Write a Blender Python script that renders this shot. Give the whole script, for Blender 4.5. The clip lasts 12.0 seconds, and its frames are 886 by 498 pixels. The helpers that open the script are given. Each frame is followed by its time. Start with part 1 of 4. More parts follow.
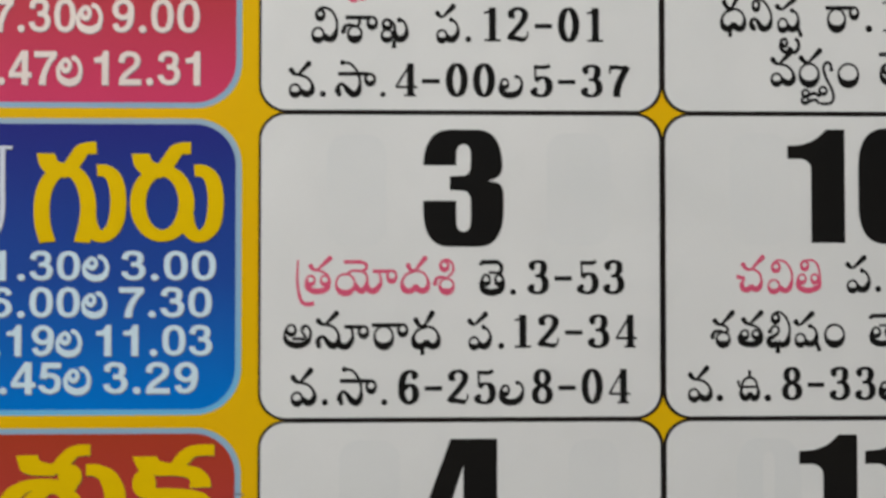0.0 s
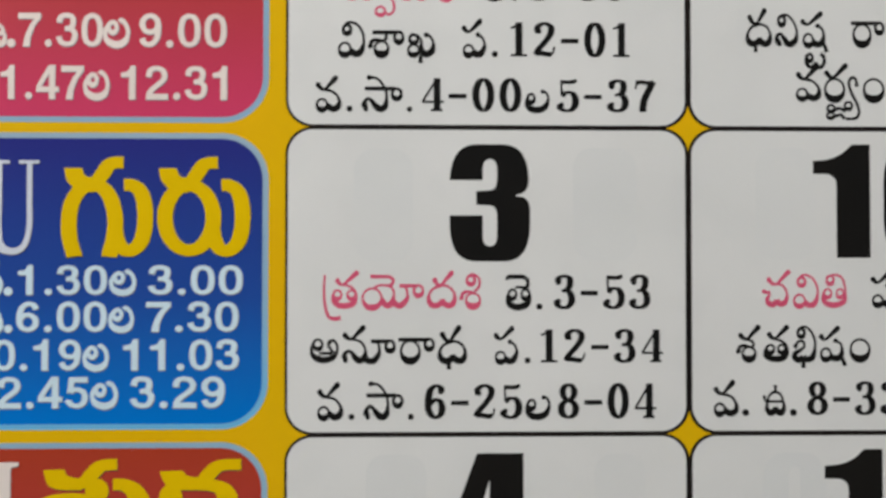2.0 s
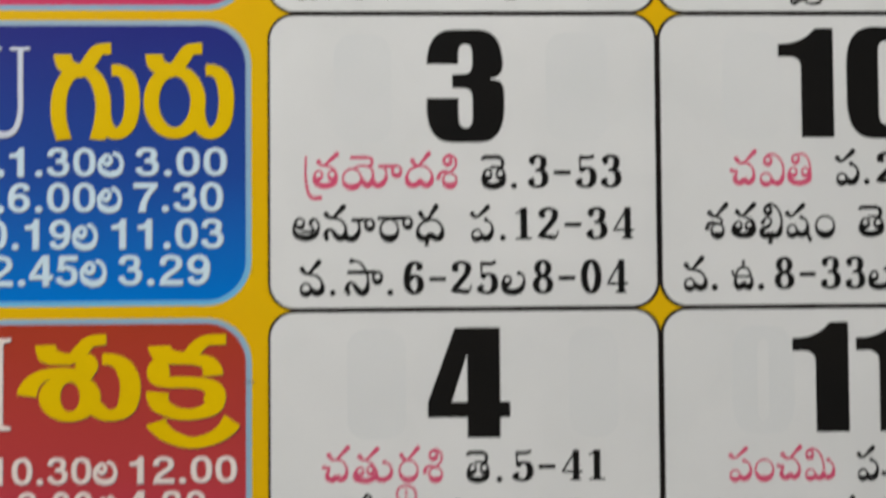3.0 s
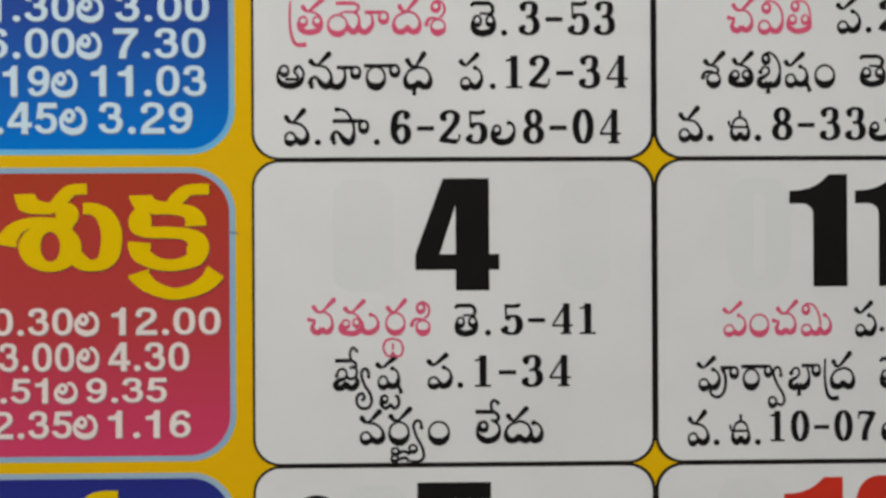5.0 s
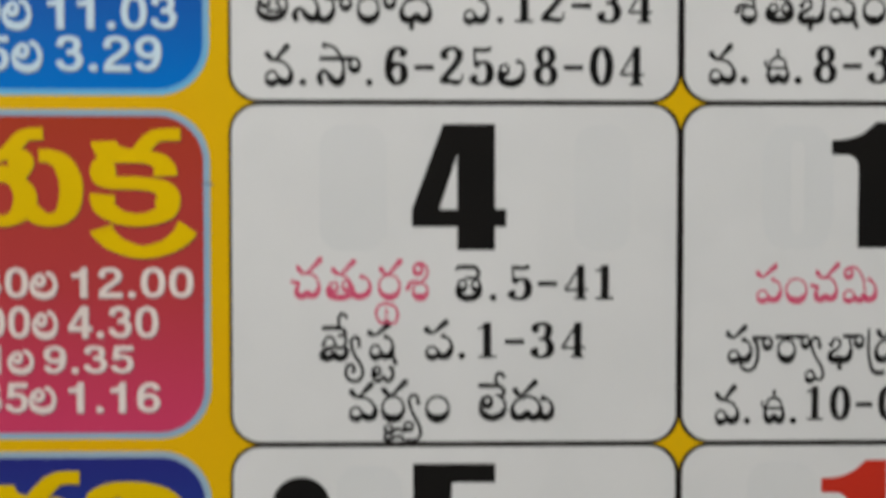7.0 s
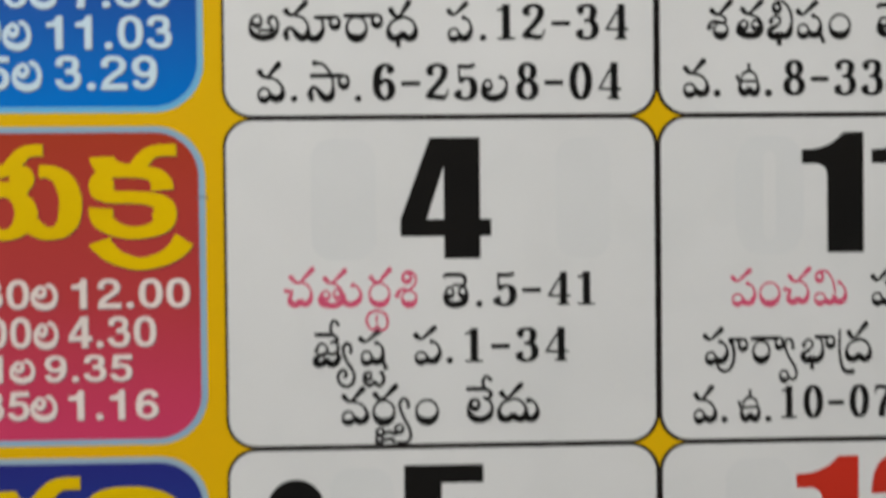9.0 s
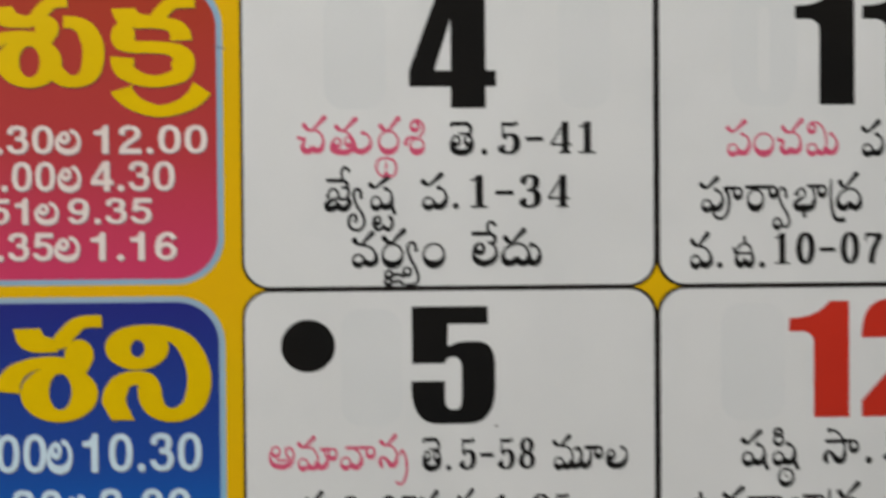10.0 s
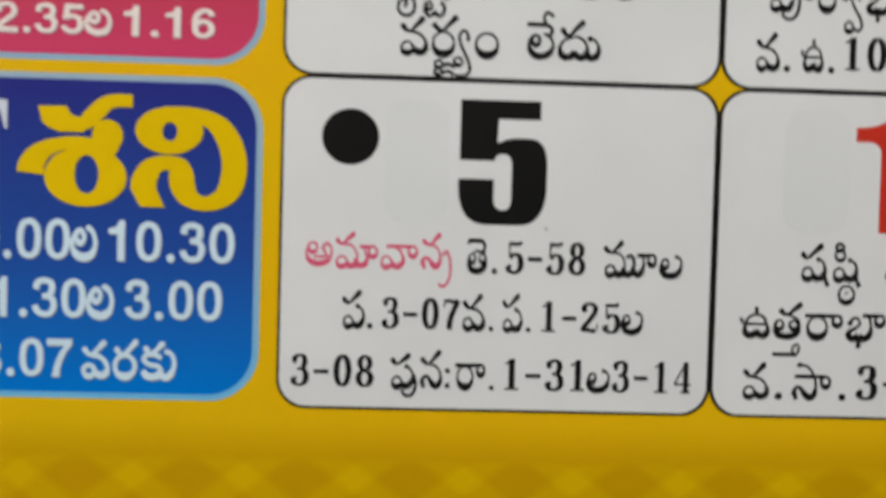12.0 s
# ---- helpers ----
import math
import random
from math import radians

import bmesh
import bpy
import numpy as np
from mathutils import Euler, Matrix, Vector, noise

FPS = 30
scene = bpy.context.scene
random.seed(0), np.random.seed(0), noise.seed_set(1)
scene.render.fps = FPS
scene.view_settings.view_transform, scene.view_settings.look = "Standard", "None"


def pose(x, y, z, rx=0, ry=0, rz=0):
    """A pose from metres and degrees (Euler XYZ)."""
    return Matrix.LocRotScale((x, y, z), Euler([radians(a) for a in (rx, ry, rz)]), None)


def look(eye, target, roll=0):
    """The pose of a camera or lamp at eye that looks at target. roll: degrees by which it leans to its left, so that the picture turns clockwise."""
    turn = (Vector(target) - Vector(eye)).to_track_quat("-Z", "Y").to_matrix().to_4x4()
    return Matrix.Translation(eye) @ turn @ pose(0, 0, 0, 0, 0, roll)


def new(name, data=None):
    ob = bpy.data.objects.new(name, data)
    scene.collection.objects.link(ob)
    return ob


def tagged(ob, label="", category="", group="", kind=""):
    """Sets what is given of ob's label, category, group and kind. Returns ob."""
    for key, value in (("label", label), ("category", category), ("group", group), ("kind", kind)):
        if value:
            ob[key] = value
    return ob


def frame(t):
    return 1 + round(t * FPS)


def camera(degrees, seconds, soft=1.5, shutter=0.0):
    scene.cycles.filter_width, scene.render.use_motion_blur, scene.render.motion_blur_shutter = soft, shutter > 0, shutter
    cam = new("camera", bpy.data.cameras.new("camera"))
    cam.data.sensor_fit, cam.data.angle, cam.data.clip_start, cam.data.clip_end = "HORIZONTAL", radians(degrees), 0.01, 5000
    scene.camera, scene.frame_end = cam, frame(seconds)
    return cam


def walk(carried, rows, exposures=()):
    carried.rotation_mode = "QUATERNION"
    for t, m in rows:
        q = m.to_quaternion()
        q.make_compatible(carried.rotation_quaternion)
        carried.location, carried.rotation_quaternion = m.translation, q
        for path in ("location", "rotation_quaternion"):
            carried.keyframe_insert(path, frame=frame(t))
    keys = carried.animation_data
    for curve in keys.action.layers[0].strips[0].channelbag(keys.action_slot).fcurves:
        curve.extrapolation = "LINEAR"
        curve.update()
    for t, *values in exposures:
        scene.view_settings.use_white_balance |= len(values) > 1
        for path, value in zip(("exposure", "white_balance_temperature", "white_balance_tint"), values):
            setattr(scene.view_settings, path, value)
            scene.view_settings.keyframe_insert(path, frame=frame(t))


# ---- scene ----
PI = math.pi
CM = 0.01
HANG = 1.5                      # height of the page's datum line above the floor

# ---------------------------------------------------------------- camera
cam = camera(62.0, 12.0, soft=2.8, shutter=0.7)
cam.data.dof.use_dof, cam.data.dof.focus_distance, cam.data.dof.aperture_fstop = True, 0.116, 6.9   # close-focus limit of a small camera
PATH = [
    (0, 2.598, -2.249, 11.236, -1.09, 0.84, -0.01),
    (0.2, 2.424, -2.046, 11.263, -1.35, 0.56, -0.13),
    (0.5, 2.454, -1.908, 11.274, -1.11, 0.67, -0.10),
    (0.8, 2.368, -1.878, 11.264, -1.39, 0.42, -0.16),
    (1, 2.509, -1.956, 11.208, -1.05, 0.57, -0.10),
    (1.2, 2.463, -1.933, 11.225, -1.33, 0.40, -0.21),
    (1.5, 2.344, -2.115, 11.216, -1.21, 0.56, 0.02),
    (1.7, 2.074, -2.082, 11.271, -1.61, 0.50, -0.06),
    (2, 2.180, -2.036, 11.246, -1.16, 0.89, 0.04),
    (2.2, 2.428, -1.978, 11.315, -1.02, 0.75, -0.18),
    (2.5, 2.747, -2.326, 11.538, -0.57, 1.03, -0.22),
    (2.6, 2.860, -2.783, 11.507, -0.58, 1.10, -0.21),
    (2.7, 2.764, -3.056, 11.592, -0.82, 1.07, -0.41),
    (2.8, 2.685, -3.478, 11.523, -0.91, 1.11, -0.54),
    (3, 2.528, -3.980, 11.595, -1.11, 1.23, -0.41),
    (3.2, 2.407, -4.639, 11.639, -1.13, 1.43, -0.41),
    (3.5, 2.305, -5.497, 11.621, -1.04, 2.11, 0.00),
    (3.7, 2.149, -5.900, 11.554, -1.49, 2.28, 0.14),
    (5.3, 2.920, -6.136, 11.115, -0.48, -0.26, -0.53),
    (5.5, 2.961, -6.339, 10.587, -0.53, -0.22, -0.81),
    (5.8, 2.725, -6.465, 10.159, -0.97, -0.38, -0.44),
    (6, 2.787, -6.416, 10.012, -0.71, -0.48, -0.49),
    (6.2, 2.814, -6.313, 9.804, -0.71, -0.53, -0.17),
    (6.5, 2.796, -6.210, 9.720, -0.93, -0.89, -0.26),
    (6.8, 2.753, -6.160, 9.894, -0.76, -1.06, -0.23),
    (7, 2.790, -6.467, 10.086, -0.76, -1.18, -0.00),
    (7.2, 2.806, -6.675, 10.050, -0.75, -1.13, 0.24),
    (8.8, 2.717, -6.212, 10.238, -1.52, -0.70, -0.26),
    (9, 2.848, -6.438, 10.482, -1.38, -0.63, -0.60),
    (9.2, 2.731, -6.815, 10.552, -1.75, -0.78, -0.30),
    (9.5, 2.460, -7.500, 10.734, -1.62, -0.46, -0.04),
    (9.8, 2.397, -8.380, 10.808, -1.61, -0.38, -0.05),
    (10, 2.767, -8.670, 10.944, -1.14, -0.56, -0.44),
    (10.2, 3.008, -8.936, 11.054, -1.18, -1.08, -0.37),
    (10.5, 3.199, -9.838, 11.055, -0.96, -1.79, 0.14),
    (10.7, 2.971, -10.457, 11.020, -1.08, -1.77, 0.23),
    (10.9, 2.881, -10.773, 10.676, -0.68, -1.78, 0.33),
    (11, 2.715, -10.653, 10.821, -1.24, -1.62, -0.02),
    (11.2, 2.546, -10.648, 10.786, -1.37, -1.38, -0.23),
    (11.5, 2.047, -11.072, 10.769, -1.37, -1.33, -0.27),
    (11.8, 2.138, -11.627, 10.315, -1.35, -1.45, 0.66),
    (12, 2.005, -11.473, 10.393, -1.68, -1.47, 1.57),
]
# seconds, x, height, distance from the page (cm), yaw, pitch, roll (degrees)


def view(x, z, d, yaw, pitch, roll):
    return Matrix.Translation((x * CM, -d * CM, HANG + z * CM)) @ pose(0, 0, 0, 90 + pitch, 0, yaw) @ pose(0, 0, 0, 0, 0, roll)


walk(cam, [(t, view(*row)) for t, *row in PATH], [(0.0, -0.04), (2.0, 0.0), (3.5, 0.07), (6.5, 0.04), (9.5, 0.11), (10.7, 0.14), (12.0, 0.33)])   # the camera meters a little brighter lower down

# ---------------------------------------------------------------- light
world = bpy.data.worlds.new("sky")
scene.world = world
world.use_nodes = True
sky = world.node_tree.nodes.new("ShaderNodeTexSky")
sky.sky_type, sky.sun_disc, sky.sun_elevation, sky.sun_rotation = "NISHITA", False, radians(40), radians(200)
world.node_tree.links.new(sky.outputs[0], world.node_tree.nodes["Background"].inputs[0])
world.node_tree.nodes["Background"].inputs[1].default_value = 0.1
# lamp added in an unseen window; its place sets the falloff across the page
daylight = bpy.data.lights.new("assumed_daylight", "AREA")
daylight.shape, daylight.size, daylight.size_y, daylight.energy, daylight.color = "RECTANGLE", 0.50, 0.80, 29.4, (1.0, 0.987, 0.978)
new("assumed_daylight", daylight).matrix_world = look((-0.604, -0.32, 2.20), (0.0, -0.32, 2.20))


# ---------------------------------------------------------------- materials
class Nodes:
    """A principled material and short ways to add nodes to it."""

    def __init__(self, name, rough=0.5, spec=0.5):
        self.mat = bpy.data.materials.new(name)
        self.mat.use_nodes = True
        self.tree = self.mat.node_tree
        self.bsdf = self.tree.nodes["Principled BSDF"]
        self.bsdf.inputs["Roughness"].default_value = rough
        self.bsdf.inputs["Specular IOR Level"].default_value = spec
        self.place = self.add("ShaderNodeNewGeometry").outputs["Position"]

    def add(self, kind, **values):
        node = self.tree.nodes.new(kind)
        for key, value in values.items():
            node.inputs[key].default_value = value
        return node

    def link(self, a, b):
        self.tree.links.new(a, b)

    def noise(self, scale, detail=3.0):
        node = self.add("ShaderNodeTexNoise", Scale=scale, Detail=detail)
        self.link(self.place, node.inputs["Vector"])
        return node.outputs["Fac"]

    def math(self, op, a, b=0.0, c=0.0):
        node = self.add("ShaderNodeMath")
        node.operation = op
        for n, v in enumerate((a, b, c)):
            if isinstance(v, (int, float)):
                node.inputs[n].default_value = v
            else:
                self.link(v, node.inputs[n])
        return node.outputs[0]

    def ramp(self, fac, *stops):
        node = self.add("ShaderNodeValToRGB")
        band = node.color_ramp.elements
        while len(band) < len(stops):
            band.new(0.5)
        for e, (at, col) in zip(band, stops):
            e.position, e.color = at, (*col, 1)
        self.link(fac, node.inputs[0])
        return node.outputs[0]

    def mix(self, fac, a, b, kind="MIX"):
        node = self.tree.nodes.new("ShaderNodeMix")
        node.data_type, node.blend_type = "RGBA", kind
        for slot, v in ((0, fac), (6, a), (7, b)):
            if isinstance(v, (int, float)):
                node.inputs[slot].default_value = v
            elif isinstance(v, tuple):
                node.inputs[slot].default_value = (*v, 1)
            else:
                self.link(v, node.inputs[slot])
        return node.outputs[2]

    def colour(self, socket):
        self.link(socket, self.bsdf.inputs["Base Color"])

    def bump(self, socket, strength, distance):
        node = self.add("ShaderNodeBump", Strength=strength, Distance=distance)
        self.link(socket, node.inputs["Height"])
        self.link(node.outputs[0], self.bsdf.inputs["Normal"])

    def axis(self, n):
        node = self.add("ShaderNodeSeparateXYZ")
        self.link(self.place, node.inputs[0])
        return node.outputs[n]


GLOSS, SHEEN = 0.34, 0.06


def coated(name, light, dark, rough=GLOSS):
    """Ink on coated paper: cloudy tone, fine press grain and the sheet's faint waviness."""
    n = Nodes(name, rough, SHEEN)
    cloud = n.ramp(n.noise(55, 2), (0.3, dark), (0.7, light))
    grain = n.ramp(n.noise(9000, 2), (0.3, (0.93, 0.93, 0.93)), (0.7, (1, 1, 1)))
    n.colour(n.mix(1.0, cloud, grain, "MULTIPLY"))
    n.bump(n.math("ADD", n.noise(2500, 2), n.math("MULTIPLY", n.noise(40, 1), 9.0)), 0.12, 0.0002)
    return n.mat


def graded(name, top, bottom, z_top, z_bottom):
    """A printed blend between two inks down a panel."""
    n = Nodes(name, GLOSS, SHEEN)
    span = n.add("ShaderNodeMapRange", **{"From Min": HANG + z_bottom * CM, "From Max": HANG + z_top * CM})
    n.link(n.axis(2), span.inputs["Value"])
    mid = tuple(a * 0.72 + b * 0.28 for a, b in zip(top, bottom))
    blend = n.ramp(span.outputs[0], (0.0, bottom), (0.45, mid), (1.0, top))
    grain = n.ramp(n.noise(6000, 2), (0.3, (0.9, 0.9, 0.92)), (0.7, (1, 1, 1)))
    n.colour(n.mix(1.0, blend, grain, "MULTIPLY"))
    n.bump(n.math("ADD", n.noise(2500, 2), n.math("MULTIPLY", n.noise(40, 1), 9.0)), 0.12, 0.0002)
    return n.mat


def yellow_stock():
    """Golden yellow sheet; its lower margin carries a printed lattice of paler bands."""
    n = Nodes("golden yellow print", GLOSS, SHEEN)
    x, z = n.axis(0), n.axis(2)
    base = n.ramp(n.noise(30, 3), (0.3, (0.67, 0.425, 0.003)), (0.7, (0.73, 0.405, 0.004)))
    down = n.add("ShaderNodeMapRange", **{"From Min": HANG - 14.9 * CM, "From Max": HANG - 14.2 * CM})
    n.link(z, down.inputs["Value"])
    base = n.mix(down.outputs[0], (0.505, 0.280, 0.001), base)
    pitch, bands = 1.556 * CM, []
    for sign in (1, -1):
        lean = n.math("ADD", n.math("MULTIPLY", n.math("SUBTRACT", x, -2.75 * CM), sign), n.math("MULTIPLY", n.math("SUBTRACT", z, HANG - 15.03 * CM), 1.3))
        wave = n.math("PINGPONG", lean, pitch / 2)
        near = n.add("ShaderNodeMapRange", **{"From Min": pitch * 0.25, "From Max": pitch * 0.38})
        n.link(wave, near.inputs["Value"])
        bands.append(near.outputs[0])
    low = n.add("ShaderNodeMapRange", **{"From Min": HANG - 14.70 * CM, "From Max": HANG - 14.84 * CM})
    n.link(z, low.inputs["Value"])
    mask = n.math("MULTIPLY", n.math("MULTIPLY", n.math("ADD", *bands), 0.5), low.outputs[0])
    n.colour(n.mix(n.math("MULTIPLY", mask, 0.65), base, (0.68, 0.44, 0.001)))
    n.bump(n.math("ADD", n.noise(2500, 2), n.math("MULTIPLY", n.noise(40, 1), 9.0)), 0.12, 0.0002)
    return n.mat


def paper_white():
    """Bright coated stock with the faint show-through of the leaf behind."""
    n = Nodes("white coated paper", GLOSS, SHEEN)
    cloud = n.ramp(n.noise(38, 2), (0.3, (0.670, 0.675, 0.660)), (0.7, (0.706, 0.707, 0.690)))
    ghost = n.ramp(n.noise(120, 1), (0.5, (1, 1, 1)), (0.64, (0.982, 0.984, 0.984)))
    fibre = n.ramp(n.noise(7000, 3), (0.3, (0.95, 0.95, 0.95)), (0.7, (1, 1, 1)))
    n.colour(n.mix(1.0, n.mix(1.0, cloud, ghost, "MULTIPLY"), fibre, "MULTIPLY"))
    n.bump(n.math("ADD", n.noise(2500, 2), n.math("MULTIPLY", n.noise(40, 1), 9.0)), 0.12, 0.0002)
    return n.mat


def plaster(name, col):
    n = Nodes(name, 0.85, 0.3)
    n.colour(n.ramp(n.noise(3, 5), (0.3, tuple(c * 0.9 for c in col)), (0.7, col)))
    n.bump(n.noise(160, 4), 0.25, 0.002)
    return n.mat


M = {
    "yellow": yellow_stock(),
    "paper": paper_white(),
    "ink": coated("black ink", (0.012, 0.011, 0.010), (0.009, 0.009, 0.009)),
    "rule": coated("rule ink", (0.016, 0.012, 0.010), (0.011, 0.009, 0.009)),
    "tithi": coated("crimson ink", (0.66, 0.100, 0.185), (0.61, 0.088, 0.165)),
    "red": coated("scarlet ink", (0.56, 0.035, 0.018), (0.50, 0.03, 0.016)),
    "white": coated("cool white lettering", (0.61, 0.75, 0.82), (0.56, 0.70, 0.77)),
    "warm": coated("warm white lettering", (0.77, 0.69, 0.64), (0.72, 0.64, 0.59)),
    "latin": coated("pale lettering", (0.62, 0.66, 0.72), (0.56, 0.60, 0.68)),
    "gold": coated("lemon lettering", (0.74, 0.490, 0.001), (0.70, 0.465, 0.001)),
    "sky_blue": coated("pale blue keyline", (0.27, 0.43, 0.56), (0.24, 0.39, 0.52)),
    "shade": coated("dark drop shade ink", (0.045, 0.04, 0.05), (0.035, 0.03, 0.04)),
    "grey": coated("grey drop shade ink", (0.16, 0.17, 0.20), (0.13, 0.14, 0.18)),
    # tone of the unseen walls, lowered to cut their bounce light
    "wall": plaster("cream painted plaster", (0.56, 0.56, 0.53)),
    "ceiling": plaster("white painted ceiling", (0.78, 0.78, 0.76)),
    "floor": plaster("grey cement floor", (0.30, 0.29, 0.27)),
    "timber": plaster("brown painted window timber", (0.20, 0.11, 0.06)),
    "ghost": coated("show-through on paper", (0.686, 0.691, 0.677), (0.652, 0.664, 0.653)),
    "speck": coated("speck ink", (0.42, 0.41, 0.40), (0.36, 0.35, 0.34)),
}


# ---------------------------------------------------------------- mesh helpers
def link_mesh(name, verts, faces, mat, parent=None, label=""):
    me = bpy.data.meshes.new(name)
    me.from_pydata(verts, [], faces)
    me.materials.append(mat)
    me.update()
    ob = new(name, me)
    if parent:
        ob.parent = parent
    return tagged(ob, label)


def box(name, lo, hi, mat, parent=None, label=""):
    (a, b, c), (d, e, f) = lo, hi
    v = [(a, b, c), (d, b, c), (d, e, c), (a, e, c), (a, b, f), (d, b, f), (d, e, f), (a, e, f)]
    return link_mesh(name, v, [(0, 3, 2, 1), (4, 5, 6, 7), (0, 1, 5, 4), (1, 2, 6, 5), (2, 3, 7, 6), (3, 0, 4, 7)], mat, parent, label)


def rounded(points, steps=7):
    """A loop from corners (x, y, radius), each corner eased by a curve."""
    out = []
    for n, (x, y, r) in enumerate(points):
        p = Vector((x, y))
        if not r:
            out.append(p)
            continue
        before, after = Vector(points[n - 1][:2]), Vector(points[(n + 1) % len(points)][:2])
        a, b = p + (before - p).normalized() * r, p + (after - p).normalized() * r
        for k in range(steps + 1):
            u = k / steps
            out.append(a * (1 - u) ** 2 + p * 2 * u * (1 - u) * 0.93 + (a + b) * u * (1 - u) * 0.07 + b * u**2)
    return out


def filled(*loops):
    """Flat shape (points, triangles) of an outer loop and its holes."""
    bm = bmesh.new()
    for loop in loops:
        vs = [bm.verts.new((p[0], p[1], 0)) for p in loop]
        for n in range(len(vs)):
            bm.edges.new((vs[n - 1], vs[n]))
    bmesh.ops.triangle_fill(bm, use_beauty=True, use_dissolve=False, edges=bm.edges[:])
    bm.verts.index_update()
    shape = [tuple(v.co[:2]) for v in bm.verts], [tuple(v.index for v in f.verts) for f in bm.faces]
    bm.free()
    return shape


def glide(points, closed=False, steps=7):
    """A smooth line through the points."""
    p = [Vector(q) for q in points]
    n = len(p)
    out = []
    for k in range(n if closed else n - 1):
        a, b, c, d = (p[(k + j) % n] if closed else p[min(max(k + j, 0), n - 1)] for j in (-1, 0, 1, 2))
        for s in range(steps):
            u = s / steps
            out.append(0.5 * (2 * b + (c - a) * u + (2 * a - 5 * b + 4 * c - d) * u**2 + (3 * b - 3 * c + d - a) * u**3))
    return out if closed else out + [p[-1]]


def oval(cx, cy, rx, ry, steps=36):
    return [Vector((cx + rx * math.cos(2 * PI * k / steps), cy + ry * math.sin(2 * PI * k / steps))) for k in range(steps)]


def inked(line, wide, thin, closed=False):
    """The band that a flat pen leaves along a line: half widths for upright and for level strokes."""
    n, left, right = len(line), [], []
    for k, p in enumerate(line):
        a = line[k - 1] if closed or k else p
        b = line[(k + 1) % n] if closed or k < n - 1 else p
        way = (b - a).normalized()
        side = Vector((-way.y, way.x))
        half = math.hypot(wide * side.x, thin * side.y)
        left.append(p + side * half)
        right.append(p - side * half)
    faces = [(k, (k + 1) % n, n + (k + 1) % n, n + k) for k in range(n if closed else n - 1)]
    return [tuple(q) for q in left + right], faces


def disc(cx, cy, rx, ry=None):
    return [tuple(p) for p in oval(cx, cy, rx, ry or rx)], [tuple(range(36))]


def bounds(shapes):
    xs, ys = [p[0] for v, _ in shapes for p in v], [p[1] for v, _ in shapes for p in v]
    return min(xs), min(ys), max(xs), max(ys)


def moved(shapes, sx, sy, dx, dy):
    return [([(x * sx + dx, y * sy + dy) for x, y in v], f) for v, f in shapes]


def fitted(shapes, x0, y0, x1, y1):
    """The shapes stretched so that their ink fills the given box."""
    a, b, c, d = bounds(shapes)
    sx, sy = (x1 - x0) / (c - a), (y1 - y0) / (d - b)
    return moved(shapes, sx, sy, x0 - a * sx, y0 - b * sy)


def printed(name, shapes, level, mat, parent, label=""):
    """Lays flat shapes (in cm) on the page as one printed part, each a hair above the one before."""
    verts, faces = [], []
    for k, (v, f) in enumerate(shapes):
        lift = -(level * 0.000004 + (k % 12) * 0.0000003)
        base = len(verts)
        verts += [(x * CM, lift, y * CM) for x, y in v]
        faces += [tuple(base + i for i in face) for face in f]
    ob = link_mesh(name, verts, faces, mat, parent, label)
    bm = bmesh.new()
    bm.from_mesh(ob.data)
    turned = [f for f in bm.faces if f.normal.y > 0]
    bmesh.ops.reverse_faces(bm, faces=turned)
    bm.to_mesh(ob.data)
    bm.free()
    return ob


# ---------------------------------------------------------------- Telugu book letters, drawn with a pen whose low curves run heavy
# Syllables in pen units: x from the left, y from the base line, 61 units to the height of a figure.
def weight(y):
    u = min(max((27 - y) / 22, 0.0), 1.0)
    return 2.1 + 3.0 * u * u * (3 - 2 * u)


def band(line, halves, closed=False):
    n, left, right = len(line), [], []
    for k, p in enumerate(line):
        a = line[k - 1] if closed or k else p
        c = line[(k + 1) % n] if closed or k < n - 1 else p
        way = (c - a).normalized()
        side = Vector((-way.y, way.x)) * halves[k]
        left.append(p + side)
        right.append(p - side)
    faces = [(k, (k + 1) % n, n + (k + 1) % n, n + k) for k in range(n if closed else n - 1)]
    return [tuple(q) for q in left + right], faces


def pen(*points, w=None):
    """A stroke: by default light above and heavy near the base line, or of an even or tapering half width w."""
    return "line", points, w


def loop(cx, cy, rx, ry, light, heavy):
    return "ring", (cx, cy, rx, ry), (light, heavy)


def dot(x, y, r):
    return "dot", (x, y), r


def drawn(item, even, pen=1.0):
    kind, where, w = item
    if kind == "dot":
        return disc(*where, max(w * pen, even))
    if kind == "ring":
        cx, cy, rx, ry = where
        line = oval(cx, cy, rx, ry, 30)
        return band(line, [max(even, pen * (w[0] + w[1] * max(0.0, (cy - p.y) / ry) ** 1.4)) for p in line], True)
    line = glide(where, steps=6)
    n = len(line) - 1
    if w is None:
        halves = [weight(p.y) for p in line]
        halves[0] *= 0.9
    elif isinstance(w, tuple):
        halves = [w[0] + (w[1] - w[0]) * k / n for k in range(n + 1)]
    else:
        halves = [w] * (n + 1)
    return band(line, [max(even, h * pen) for h in halves])


